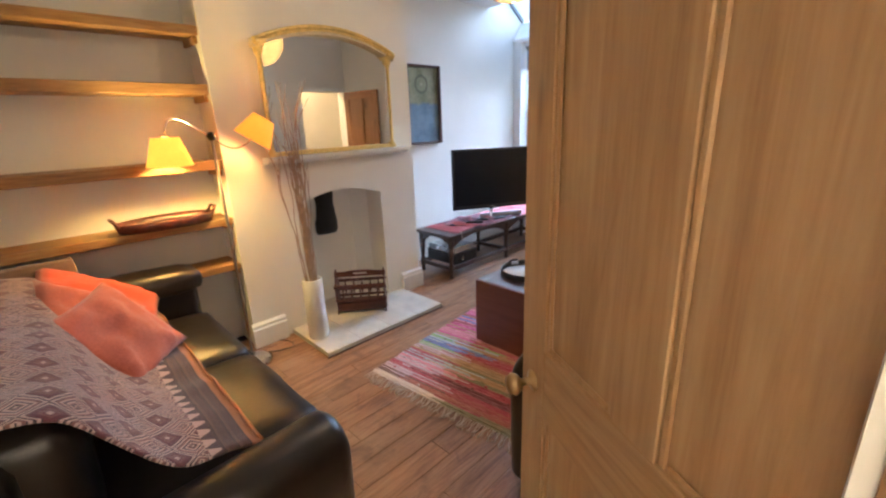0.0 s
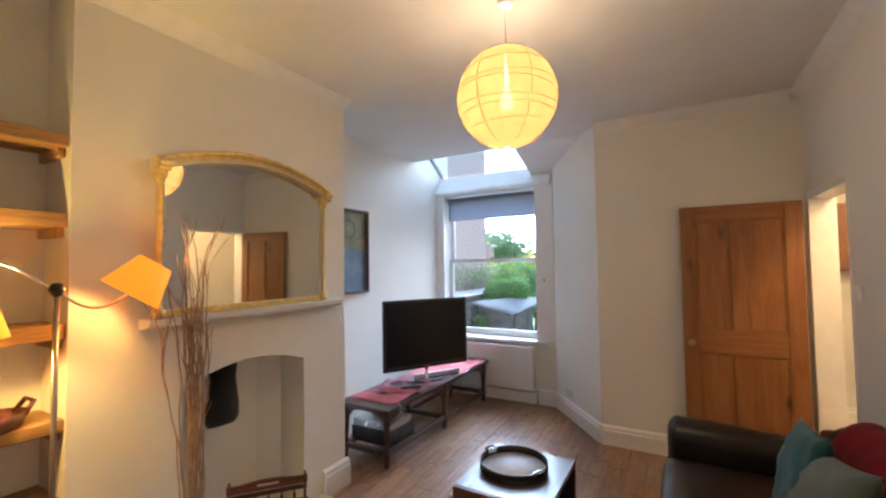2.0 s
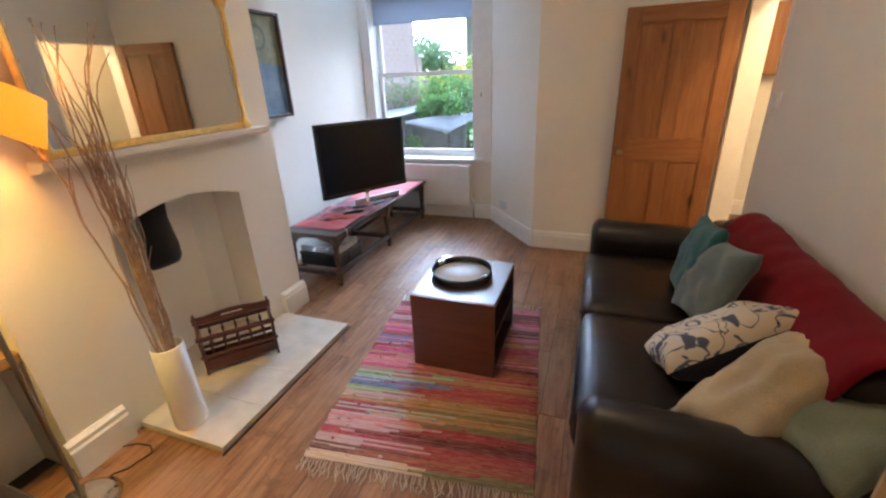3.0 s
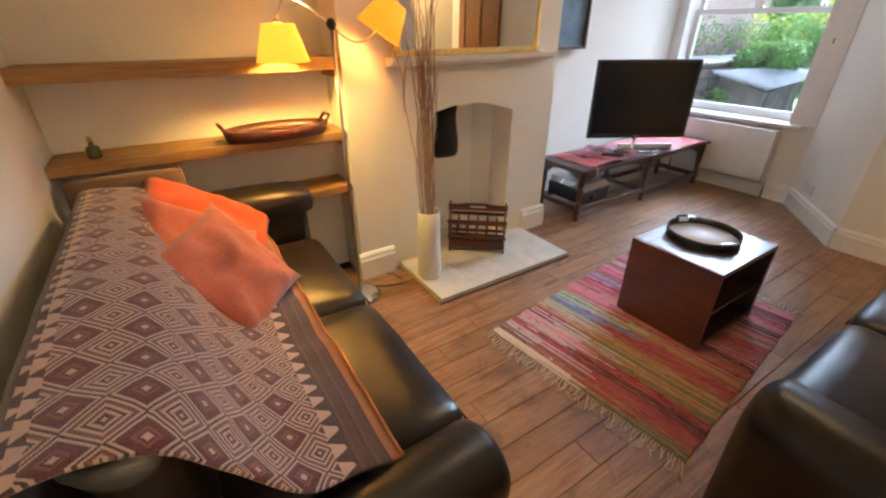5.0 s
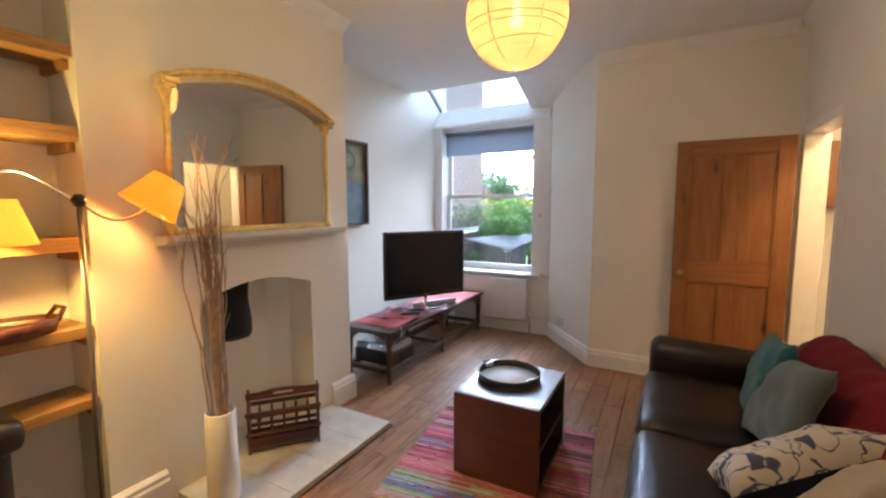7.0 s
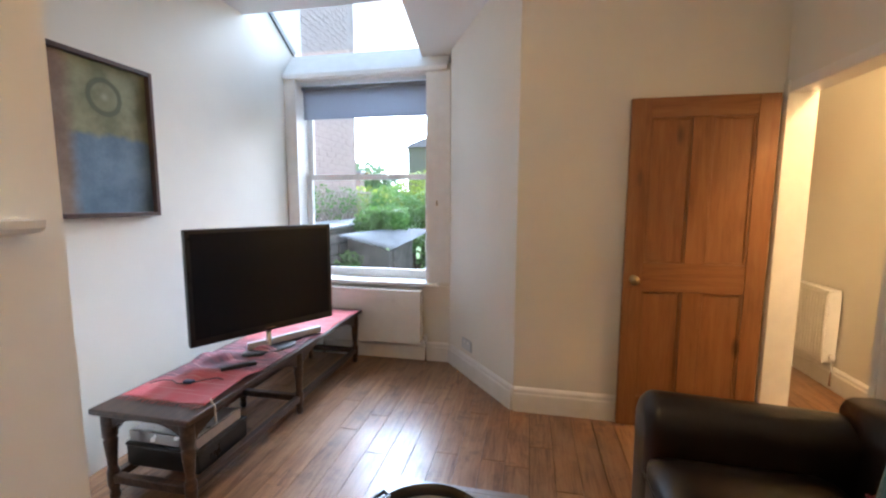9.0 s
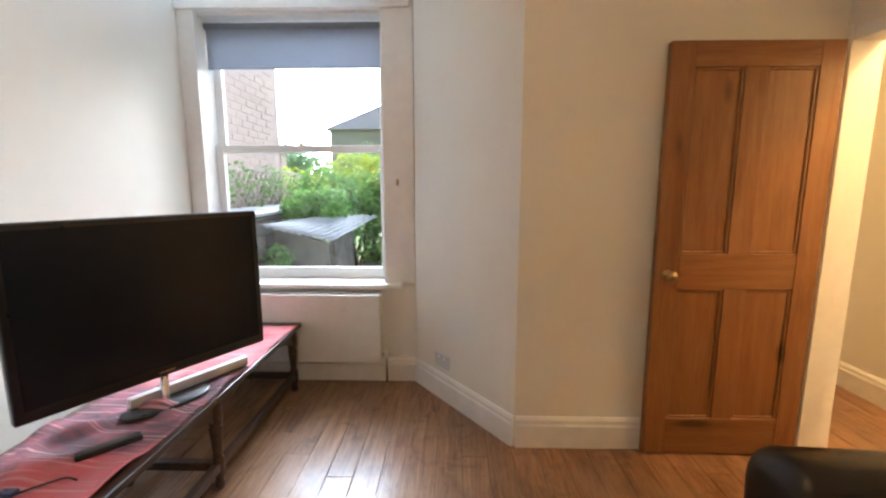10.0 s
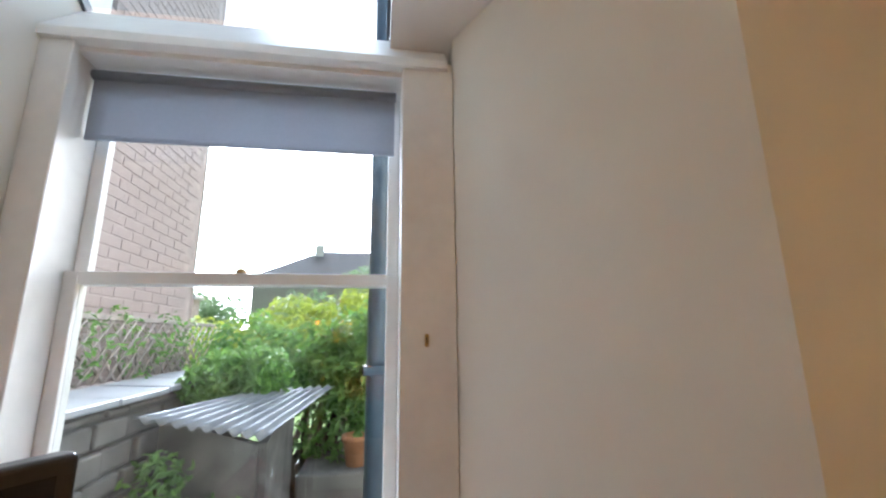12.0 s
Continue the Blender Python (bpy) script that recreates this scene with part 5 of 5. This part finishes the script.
lc = thing("cable", "dark lamp cable trailing over the floor from the floor lamp", "cable", pose(-2.25, 2.34, 0.0))
part("cord", tube([(-0.06 + 0.012 * math.sin(k * 0.7) + 0.004 * k, 0.05 + 0.012 * k, 0.004) for k in range(12)] + [(0.0, 0.22, 0.004), (0.02, 0.27, 0.004), (-0.03, 0.30, 0.004), (-0.10, 0.29, 0.004), (-0.18, 0.24, 0.004)], 0.0035, 6), M_BLACKP, lc)

# ---- paper lantern ----
lan = thing("paper_lantern", "round cream paper lantern with wire hoops hanging from the ceiling", "ceiling light", pose(*LANTERN))
R = 0.225
n = 26
prof = [(max(0.014, R * math.sin(math.pi * i / n)), -R * math.cos(math.pi * i / n)) for i in range(n + 1)]
part("shade", lathe(prof, 40), M_LANTERN, lan)
M_WIRE = plain("bamboo_hoop", (0.30, 0.18, 0.055), 0.7)
for i in range(1, 10):
    z = -R + 2 * R * i / 10 + 0.007 * math.sin(i * 3)
    r = math.sqrt(max(0.0, R * R - z * z)) + 0.0012
    tl = 0.05 * math.sin(i * 2.1)
    part("hoop", tube([(r * math.cos(2 * math.pi * k / 36), r * math.sin(2 * math.pi * k / 36), z + tl * 0.34 * math.cos(2 * math.pi * k / 36 + i)) for k in range(37)], 0.0015, 4), M_WIRE, lan)
for a in (0.3, 1.35, 2.4, 3.44, 4.5, 5.55):
    part("seam", tube([(1.004 * R * math.sin(math.pi * k / 24) * math.cos(a), 1.004 * R * math.sin(math.pi * k / 24) * math.sin(a), -R * math.cos(math.pi * k / 24)) for k in range(3, 22)], 0.0017, 4), M_WIRE, lan)
bulb = part("bulb", lathe([(0, -0.05), (0.02, -0.045), (0.03, -0.02), (0.028, 0.0), (0.015, 0.03), (0.013, 0.06), (0, 0.06)], 16), material("bulb_glow")[0], lan)
bb = bulb.data.materials[0].node_tree.nodes["Principled BSDF"]
bb.inputs["Emission Color"].default_value, bb.inputs["Emission Strength"].default_value = (1, 0.72, 0.35, 1), 3.0
bulb.visible_shadow = False
part("flex", tube([(0, 0, 0.06), (0, 0, CEIL - LANTERN[2])], 0.003, 6), M_WHITE, lan)
part("ceiling_rose", lathe([(0, 0), (0.04, 0), (0.03, 0.03), (0, 0.035)], 20, centre=(0, 0, CEIL - LANTERN[2] - 0.035)), M_WHITE, lan)

# ---- things on the shelves ----
ot = thing("oval_tray", "oval dark mahogany gallery tray with brass-bound ends on the shelf", "tray", pose(-2.52, 2.085, 0.962, 0, 0, 4))
bm = lathe([(0, 0), (0.25, 0), (0.25, 0.006), (0, 0.006)], 40, squash=(0.5, 1.0))
part("base", bm, M_MAHOG, ot)
part("rim", lathe([(0.245, 0), (0.252, 0), (0.27, 0.055), (0.262, 0.056), (0.245, 0.008), (0.245, 0)], 48, squash=(0.5, 1.0)), M_MAHOG, ot)
for s in (-1, 1):
    part("handle", tube([(-0.045, s * 0.245, 0.04), (-0.035, s * 0.275, 0.085), (0.035, s * 0.275, 0.085), (0.045, s * 0.245, 0.04)], 0.009, 8), M_MAHOG, ot)
bt = thing("glass_bottle", "small dark glass scent bottle standing on the pine shelf", "bottle", pose(-2.53, 1.30, 0.961))
part("bottle", lathe([(0, 0), (0.024, 0), (0.026, 0.01), (0.026, 0.045), (0.010, 0.055), (0.009, 0.07), (0, 0.07)], 20), plain("dark_glass", (0.05, 0.05, 0.025), 0.12), bt)
part("stopper", lathe([(0, 0.07), (0.011, 0.07), (0.008, 0.09), (0, 0.095)], 14), M_BRASS, bt)
bo = thing("bowl", "small round pottery bowl standing on the shelf behind the lamp", "bowl", pose(-2.55, 2.20, 1.337))
part("body", lathe([(0, 0), (0.035, 0), (0.075, 0.045), (0.070, 0.047), (0.030, 0.008), (0, 0.008)], 24), plain("glazed_pottery", (0.28, 0.12, 0.05), 0.3), bo)
pn = thing("folded_chair", "brown upholstered folded chair back stored under the shelf", "folded chair", pose(-2.42, 1.17, 0.0))
part("back_pad", rounded((0.0, 0.0, 0.45), (0.06, 0.44, 0.905), 0.02), cloth("brown_fabric", (0.20, 0.125, 0.075)), pn)
for y in (0.02, 0.42):
    part("leg", bm_box((-0.03, y - 0.012, 0.0), (0.0, y + 0.012, 0.9), 0.003, 1), M_OAK, pn)

# ---- sockets and switch ----
so = tagged(part("power_socket", bm_box((-0.074, -0.011, -0.044), (0.074, 0, 0.044), 0.003, 2), plain("socket_plastic", (0.58, 0.60, 0.60), 0.3, bumps=0.0)), "white double power socket on the angled wall", "power socket")
w = (Vector((-0.935, YN)) - Vector((-1.507, 6.308))).normalized()
so.matrix_basis = Matrix.Translation((-1.317, 6.308 - 0.19 * 748 / 572 + 0.004, 0.25)) @ Matrix.Rotation(math.atan2(w.y, w.x), 4, "Z")
part("rocker", bm_box((-0.04, -0.013, 0.012), (-0.02, -0.009, 0.030), 0.001, 1), M_WHITE, so)
part("rocker", bm_box((0.02, -0.013, 0.012), (0.04, -0.009, 0.030), 0.001, 1), M_WHITE, so)
sw = tagged(part("light_switch", bm_box((-0.009, -0.043, -0.043), (0, 0.043, 0.043), 0.003, 2), M_WHITE), "white square light switch beside the hall doorway", "light switch")
sw.matrix_basis = pose(XR, 4.66, 1.37)
part("rocker", bm_box((-0.013, -0.012, -0.02), (-0.009, 0.012, 0.02), 0.001, 1), M_WHITE, sw)
cup = thing("wall_cupboard", "small pine cupboard hung on the end wall of the hall", "cupboard", pose(0.72, 6.84, 1.45))
part("body", bm_box((0, 0, 0), (0.55, 0.20, 0.62), 0.004, 1), M_PINE, cup)
part("door", bm_box((0.01, -0.018, 0.01), (0.45, -0.001, 0.61), 0.003, 1), M_PINE, cup)
part("knob", lathe([(0, 0), (0.012, 0), (0.01, 0.02), (0, 0.024)], 12), M_OAK, cup, m=pose(0.05, -0.018, 0.25, 90, 0, 0))

# ---- the yard outside ----
M_GROUND = plain("yard_concrete", (0.20, 0.20, 0.18), 0.8, vary=0.25, scale=3, bumps=0.3)
structure("ground", bm_box((-60, 6.62, -0.4), (60, 140, -0.3)), M_GROUND, "damp grey concrete and earth of the back yard", "ground")
structure("ground", bm_box((-60, 11.5, -0.299), (60, 139, -0.28)), plain("rough_grass", (0.16, 0.24, 0.05), 0.9, vary=0.4, scale=0.6, bumps=0.6), "rough yellow-green grass beyond the yard", "grass")
M_STONE = plain("rubble_stone", (0.14, 0.13, 0.12), 0.85, vary=0.4, scale=5, bumps=0.8, bscale=25)
M_MORTAR = plain("mortar", (0.07, 0.066, 0.062), 0.9, vary=0.2, bumps=0.4)
M_SLATE = plain("slate_coping", (0.36, 0.38, 0.41), 0.4, vary=0.2, scale=5, bumps=0.3)
M_BRICK = plain("weathered_brick", (0.47, 0.36, 0.335), 0.9, vary=0.35, scale=14, bumps=0.9, bscale=30, space="Generated")
M_TIN = plain("corrugated_sheet", (0.27, 0.28, 0.30), 0.38, 0.3, vary=0.25, scale=5, bumps=0.2)
M_PIPE = plain("dark_blue_pipe", (0.035, 0.06, 0.085), 0.35, vary=0.15, bumps=0.05)

rng = random.Random(21)
gw = tagged(new("wall_garden"), "grey stone garden wall capped with slate slabs", "garden wall", kind="structure")
part("core", bm_box((-3.34, 6.62, -0.3), (-3.03, 8.9, 1.085)), M_MORTAR, gw)
z = -0.28
while z < 1.04:
    h = rng.uniform(0.10, 0.16)
    h = min(h, 1.078 - z)
    y = 6.63 + rng.uniform(0, 0.1)
    while y < 8.8:
        L = rng.uniform(0.16, 0.36)
        part("stone", bm_box((-3.05, y, z), (-3.012 + rng.uniform(-0.012, 0.014), y + L - 0.018, z + h - 0.016), 0.012, 2), M_STONE, gw)
        y += L
    z += h
y = 6.63
while y < 8.85:
    L = rng.uniform(0.42, 0.55)
    ob = part("coping_stone", bm_box((-0.2, 0, 0), (0.2, L - 0.01, 0.035), 0.006, 1), M_SLATE, gw)
    ob.matrix_basis = pose(-3.17, y, 1.088 + rng.uniform(0, 0.006), 0, 3 + rng.uniform(-0.5, 0.5), rng.uniform(-0.6, 0.6))
    y += L

# trellis on the far side of the wall
M_TRELLIS = plain("grey_trellis", (0.48, 0.40, 0.36), 0.8, vary=0.3)
tr = thing("trellis", "weathered diamond-pattern wooden trellis above the garden wall", "trellis", pose(-3.36, 6.9, 1.14))
for s in (-1, 1):
    for i in range(22):
        y0 = i * 0.12 - 0.36
        a, z = (y0, 0.0), (y0 + 0.36 * s, 0.36)
        bm = tube([(0.006 * s, a[0], 0.0), (0.006 * s, z[0], 0.36)], 0.008, 4)
        part("slat", bm, M_TRELLIS, tr)
part("rail", bm_box((-0.015, -0.5, 0.36), (0.015, 2.4, 0.39), 0.002, 1), M_TRELLIS, tr)
part("rail", bm_box((-0.015, -0.5, -0.03), (0.015, 2.4, 0.0), 0.002, 1), M_TRELLIS, tr)

# the neighbour's rear wing
nb = tagged(new("neighbouring_house"), "tall weathered brick rear wing of the neighbouring house", "house", kind="")
nb.matrix_basis = pose(-3.42, 8.80, -0.3)
part("wall", bm_box((-5.0, -1.5, 0), (-0.004, 0, 6.2)), plain("pale_mortar", (0.47, 0.37, 0.345), 0.9, vary=0.35, scale=8, bumps=0.5), nb)
bm0 = bm_box((-0.02, 0, 0), (0.0, 0.215, 0.065), 0.003, 1)
brick_me = bpy.data.meshes.new("brick")
bm0.to_mesh(brick_me)
bm0.free()
brick_me.materials.append(M_BRICK)
count = 0
for r in range(64):
    z = 1.2 + r * 0.075
    for c in range(7):
        y = -1.55 + c * 0.225 + (0.11 if r % 2 else 0)
        if y > -0.2:
            continue
        ob = new("brick", brick_me)
        ob.parent = nb
        ob.matrix_basis = pose(rng.uniform(-0.0015, 0.001), y + rng.uniform(-0.006, 0.006), z, rng.uniform(-1, 1), 0, 0)
        count += 1
part("quoin", bm_box((-0.3, 0.001, 0), (0.0, 0.02, 6.2)), M_BRICK, nb)
part("roof", prism([(-5.2, 6.2), (0.2, 6.2), (0.2, 6.28), (-2.5, 8.4), (-5.2, 6.4)], 1, -1.6, 0.2), M_SLATE, nb)
part("gutter", tube([(0.14, -1.6, 6.2), (0.14, 0.2, 6.2)], 0.06, 10), M_PIPE, nb)

# lean-to roof of corrugated sheet
lean = thing("lean_to", "small lean-to store with a corrugated sheet roof against the wall", "lean-to", pose(0, 0, 0))
A, B, C, D = Vector((-2.98, 7.22, 1.0)), Vector((-2.42, 7.48, 0.83)), Vector((-2.12, 8.35, 1.02)), Vector((-2.66, 7.95, 1.02))
bm = bmesh.new()
n, k = 72, 8
gv = []
for j in range(k + 1):
    row = []
    for i in range(n + 1):
        u, w = i / n, j / k
        p = A.lerp(B, u).lerp(D.lerp(C, u), w)
        row.append(bm.verts.new(p + Vector((0, 0, 0.014 * math.sin(2 * math.pi * u * 9) + 0.004 * noise.noise(Vector((u * 5, w * 3, 2)))))))
    gv.append(row)
for j in range(k):
    for i in range(n):
        bm.faces.new((gv[j][i], gv[j][i + 1], gv[j + 1][i + 1], gv[j + 1][i])).smooth = True
ob = part("roof_sheet", bm, M_TIN, lean)
ob.modifiers.new("thick", "SOLIDIFY").thickness = 0.004
far_wall = tagged(new("wall_yard_end"), "low weathered pinkish brick wall beyond the bushes", "garden wall", kind="structure")
part("wall", bm_box((-13.0, 12.0, -0.3), (-4.7, 12.25, 2.02)), M_BRICK, far_wall)
part("coping", bm_box((-13.0, 11.95, 2.02), (-4.65, 12.3, 2.08), 0.01, 1), M_SLATE, far_wall)
part("front_wall", prism([(-2.96, -0.3), (-2.44, -0.3), (-2.44, 0.80), (-2.96, 0.96)], 1, 7.46, 7.52), M_STONE, lean)
part("side_wall", prism([(7.52, -0.3), (8.3, -0.3), (8.3, 0.98), (7.52, 0.80)], 0, -2.46, -2.40), M_STONE, lean)

# downpipe
dp = thing("downpipe", "dark blue-grey cast iron downpipe in the yard", "downpipe", pose(-1.79, 7.02, -0.3))
part("pipe", tube([(0, 0, 0), (0, 0, 6.2)], 0.052, 18), M_PIPE, dp)
for z in (1.50, 3.3, 5.0):
    part("bracket", bm_box((-0.07, -0.065, z), (0.07, 0.06, z + 0.045), 0.004, 1), M_PIPE, dp)
M_TERRA = plain("terracotta", (0.45, 0.20, 0.09), 0.8, vary=0.2, bumps=0.3)
pt = thing("plant_pot", "terracotta plant pot standing on a block in the yard", "plant pot", pose(-1.93, 8.4, 0.42))
part("pot", lathe([(0, 0), (0.08, 0), (0.11, 0.18), (0.12, 0.18), (0.12, 0.22), (0.105, 0.22), (0.075, 0.02), (0, 0.02)], 24), M_TERRA, pt)
bk = thing("stone_block", "rough grey stone block standing in the yard", "stone block", pose(-1.95, 8.45, -0.3))
part("block", bm_box((-0.4, -0.25, 0), (0.4, 0.4, 0.72), 0.02, 2), M_STONE, bk)


def foliage(name, tones, rough=0.45):
    m, nt, b = material(name)
    geo = nt.nodes.new("ShaderNodeNewGeometry")
    link(nt, ramp(nt, geo.outputs["Random Per Island"], [(i / (len(tones) - 1), c) for i, c in enumerate(tones)]), b.inputs["Base Color"])
    b.inputs["Roughness"].default_value = rough
    tr_ = nt.nodes.new("ShaderNodeBsdfTranslucent")
    tr_.inputs[0].default_value = (*[min(1, c * 1.6) for c in tones[-1]], 1)
    mx = nt.nodes.new("ShaderNodeMixShader")
    mx.inputs[0].default_value = 0.3
    link(nt, b.outputs[0], mx.inputs[1])
    link(nt, tr_.outputs[0], mx.inputs[2])
    link(nt, mx.outputs[0], nt.nodes["Material Output"].inputs[0])
    return m


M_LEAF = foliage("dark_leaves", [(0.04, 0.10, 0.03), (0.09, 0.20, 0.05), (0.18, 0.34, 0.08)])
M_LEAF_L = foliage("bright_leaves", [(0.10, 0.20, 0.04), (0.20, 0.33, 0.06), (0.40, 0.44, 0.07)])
# distance haze is mixed into these paler, greyer leaf tones
M_LEAF_HAZE = foliage("hazy_far_leaves", [(0.14, 0.22, 0.12), (0.20, 0.30, 0.16), (0.28, 0.38, 0.20)])
M_BARK = plain("bark", (0.10, 0.075, 0.05), 0.9, vary=0.3, bumps=0.8)


def leafy(name, label, category, base, blobs, leaves, size, mat, seed, trunk=0.5):
    """blobs: (x, y, z, radius) from the base; leaves are folded quads thrown on and in the blobs."""
    r_ = random.Random(seed)
    t = thing(name, label, category, pose(*base))
    verts, faces = [], []
    total = sum(bl[3] ** 2 for bl in blobs)
    for (x, y, z, rad) in blobs:
        for _ in range(int(leaves * rad ** 2 / total)):
            d = Vector((r_.gauss(0, 1), r_.gauss(0, 1), r_.gauss(0, 1))).normalized()
            lump = 1 + 0.28 * noise.noise(d * 2.3 + Vector((seed, x, y)))
            p = Vector((x, y, z)) + d * rad * lump * r_.uniform(0.72, 1.04)
            up = (d + Vector((r_.uniform(-1, 1), r_.uniform(-1, 1), r_.uniform(-0.3, 1)))).normalized()
            a = up.orthogonal().normalized()
            a = (Matrix.Rotation(r_.uniform(0, 6.28), 3, up) @ a)
            c = up.cross(a)
            s = size * r_.uniform(0.6, 1.3)
            i = len(verts)
            verts += [p - a * s, p + c * s * 0.42 + up * s * 0.1, p + a * s - up * s * 0.25, p - c * s * 0.42 + up * s * 0.1]
            faces.append((i, i + 1, i + 2, i + 3))
    me = bpy.data.meshes.new("crown")
    me.from_pydata([tuple(v) for v in verts], [], faces)
    me.materials.append(mat)
    crown = new("crown", me)
    crown.parent = t
    crown["kind"] = "stuff"
    bm = bmesh.new()
    for k, (x, y, z, rad) in enumerate(blobs):
        mid = Vector((x * 0.4, y * 0.4, max(0.1, z * 0.5)))
        tube([(0.02 * k, 0, 0), mid, (x, y, z)], trunk * 0.1, 6, bm, 0.3)
    part("trunk", bm, M_BARK, t)
    return t


hed = random.Random(5)
leafy("shrub", "dense dark green glossy shrub spilling over the store roof", "shrub", (-2.45, 8.95, -0.3),
      [(-0.55 + 0.28 * i + hed.uniform(-0.05, 0.05), hed.uniform(-0.15, 0.35), 1.45 + hed.uniform(-0.25, 0.15), hed.uniform(0.28, 0.42)) for i in range(6)] + [(0.45, -0.1, 0.9, 0.45), (0.7, 0.1, 1.2, 0.5), (0.5, 0.0, 1.55, 0.42), (0.75, -0.1, 1.65, 0.38), (-0.3, -0.3, 1.30, 0.3)],
      9500, 0.045, M_LEAF, 3)
leafy("shrub", "bright yellow-green bush behind the dark shrub", "shrub", (-3.0, 10.2, -0.3),
      [(-0.9 + 0.5 * i, hed.uniform(-0.2, 0.4), 1.64 + hed.uniform(-0.15, 0.2), hed.uniform(0.4, 0.55)) for i in range(7)],
      5500, 0.06, M_LEAF_L, 8)
leafy("shrub", "low dark green shrub growing in front of the store", "shrub", (-2.72, 7.2, -0.3),
      [(-0.1, 0.0, 0.75, 0.22), (0.15, 0.05, 0.65, 0.24), (-0.15, 0.1, 0.98, 0.14), (0.35, 0.05, 0.5, 0.22), (0.0, 0.0, 0.4, 0.3)], 2600, 0.03, M_LEAF, 17)
leafy("climbing_plant", "dark green creeper spilling from the garden wall onto the sheet roof", "climbing plant", (-2.85, 8.05, 0.9),
      [(0.0, 0.0, 0.22, 0.20), (-0.05, -0.25, 0.20, 0.13), (0.22, 0.05, 0.22, 0.22)], 1800, 0.035, M_LEAF, 19, 0.1)
leafy("climbing_plant", "small-leaved climber tangled through the trellis", "climbing plant", (-3.40, 8.1, 0.8),
      [(0.0, -1.1 + 0.33 * i, 0.55 + hed.uniform(-0.05, 0.12), 0.2) for i in range(6)], 800, 0.028, M_LEAF, 13, 0.1)
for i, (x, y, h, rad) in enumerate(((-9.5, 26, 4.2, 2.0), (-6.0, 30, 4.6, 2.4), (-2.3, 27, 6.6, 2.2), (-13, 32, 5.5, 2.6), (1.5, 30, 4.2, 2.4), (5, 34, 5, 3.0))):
    leafy("tree", "green tree far beyond the yard, paled by haze in its leaf colour", "tree", (x, y, -0.3),
          [(hed.uniform(-0.9, 0.9), hed.uniform(-0.8, 0.8), h * 0.55 + hed.uniform(-0.5, 0.8), rad * hed.uniform(0.4, 0.62)) for _ in range(7)], 1500, 0.16, M_LEAF_HAZE, 20 + i, 1.0)
fh = thing("distant_house", "pale distant house with a grey hipped roof and chimney", "house", pose(-5.2, 38, -0.3))
part("wall", bm_box((-6, 0, 0), (6, 8, 6.2)), plain("pale_render", (0.34, 0.30, 0.27), 0.8), fh)
bm = bmesh.new()
vv = [bm.verts.new(c) for c in ((-6.4, -0.4, 6.2), (6.4, -0.4, 6.2), (6.4, 8.4, 6.2), (-6.4, 8.4, 6.2), (-1.6, 4.0, 9.2), (2.5, 4.0, 9.2))]
for f in ((0, 1, 5, 4), (1, 2, 5), (2, 3, 4, 5), (3, 0, 4), (0, 3, 2, 1)):
    bm.faces.new([vv[k] for k in f])
part("roof", bm, plain("grey_brown_roof_tiles", (0.20, 0.17, 0.16), 0.8, vary=0.2, scale=3), fh)
# near-white colour stands in for the haze that makes the chimney faint
part("chimney", bm_box((-2.0, 3.1, 7.8), (-1.3, 3.9, 9.6)), plain("hazed_chimney", (0.80, 0.77, 0.74), 0.9), fh)

# ---- laminate planks ----
PW = 0.128
plank_kinds = {}
rng = random.Random(11)
x = -3.0 + PW / 2
while x < 1.42:
    start = YS + 0.003 if x > XA + 0.06 else 2.5
    if x < XL + 0.5 and x <= XA + 0.06:
        start = 3.8
    end = min(6.32, 5.59 - 1.29 * (x - PW / 2 + 0.935)) if x < -0.94 else 5.59 if x < 0.46 else 5.795 if x < 0.6 else 7.0
    y, first = start, True
    while y < end - 0.05:
        L = rng.choice((0.9, 1.25)) * (rng.choice((0.3, 0.5, 0.7, 0.9)) if first else 1)
        L = round(min(L, end - y), 2)
        first = False
        if L not in plank_kinds:
            plank_kinds[L] = plank_mesh(L, PW - 0.0018)
        ob = new("plank", plank_kinds[L])
        ob.location = (x, y + L / 2, 0)
        ob.parent = FLOOR
        y += L + 0.0012
    x += PW
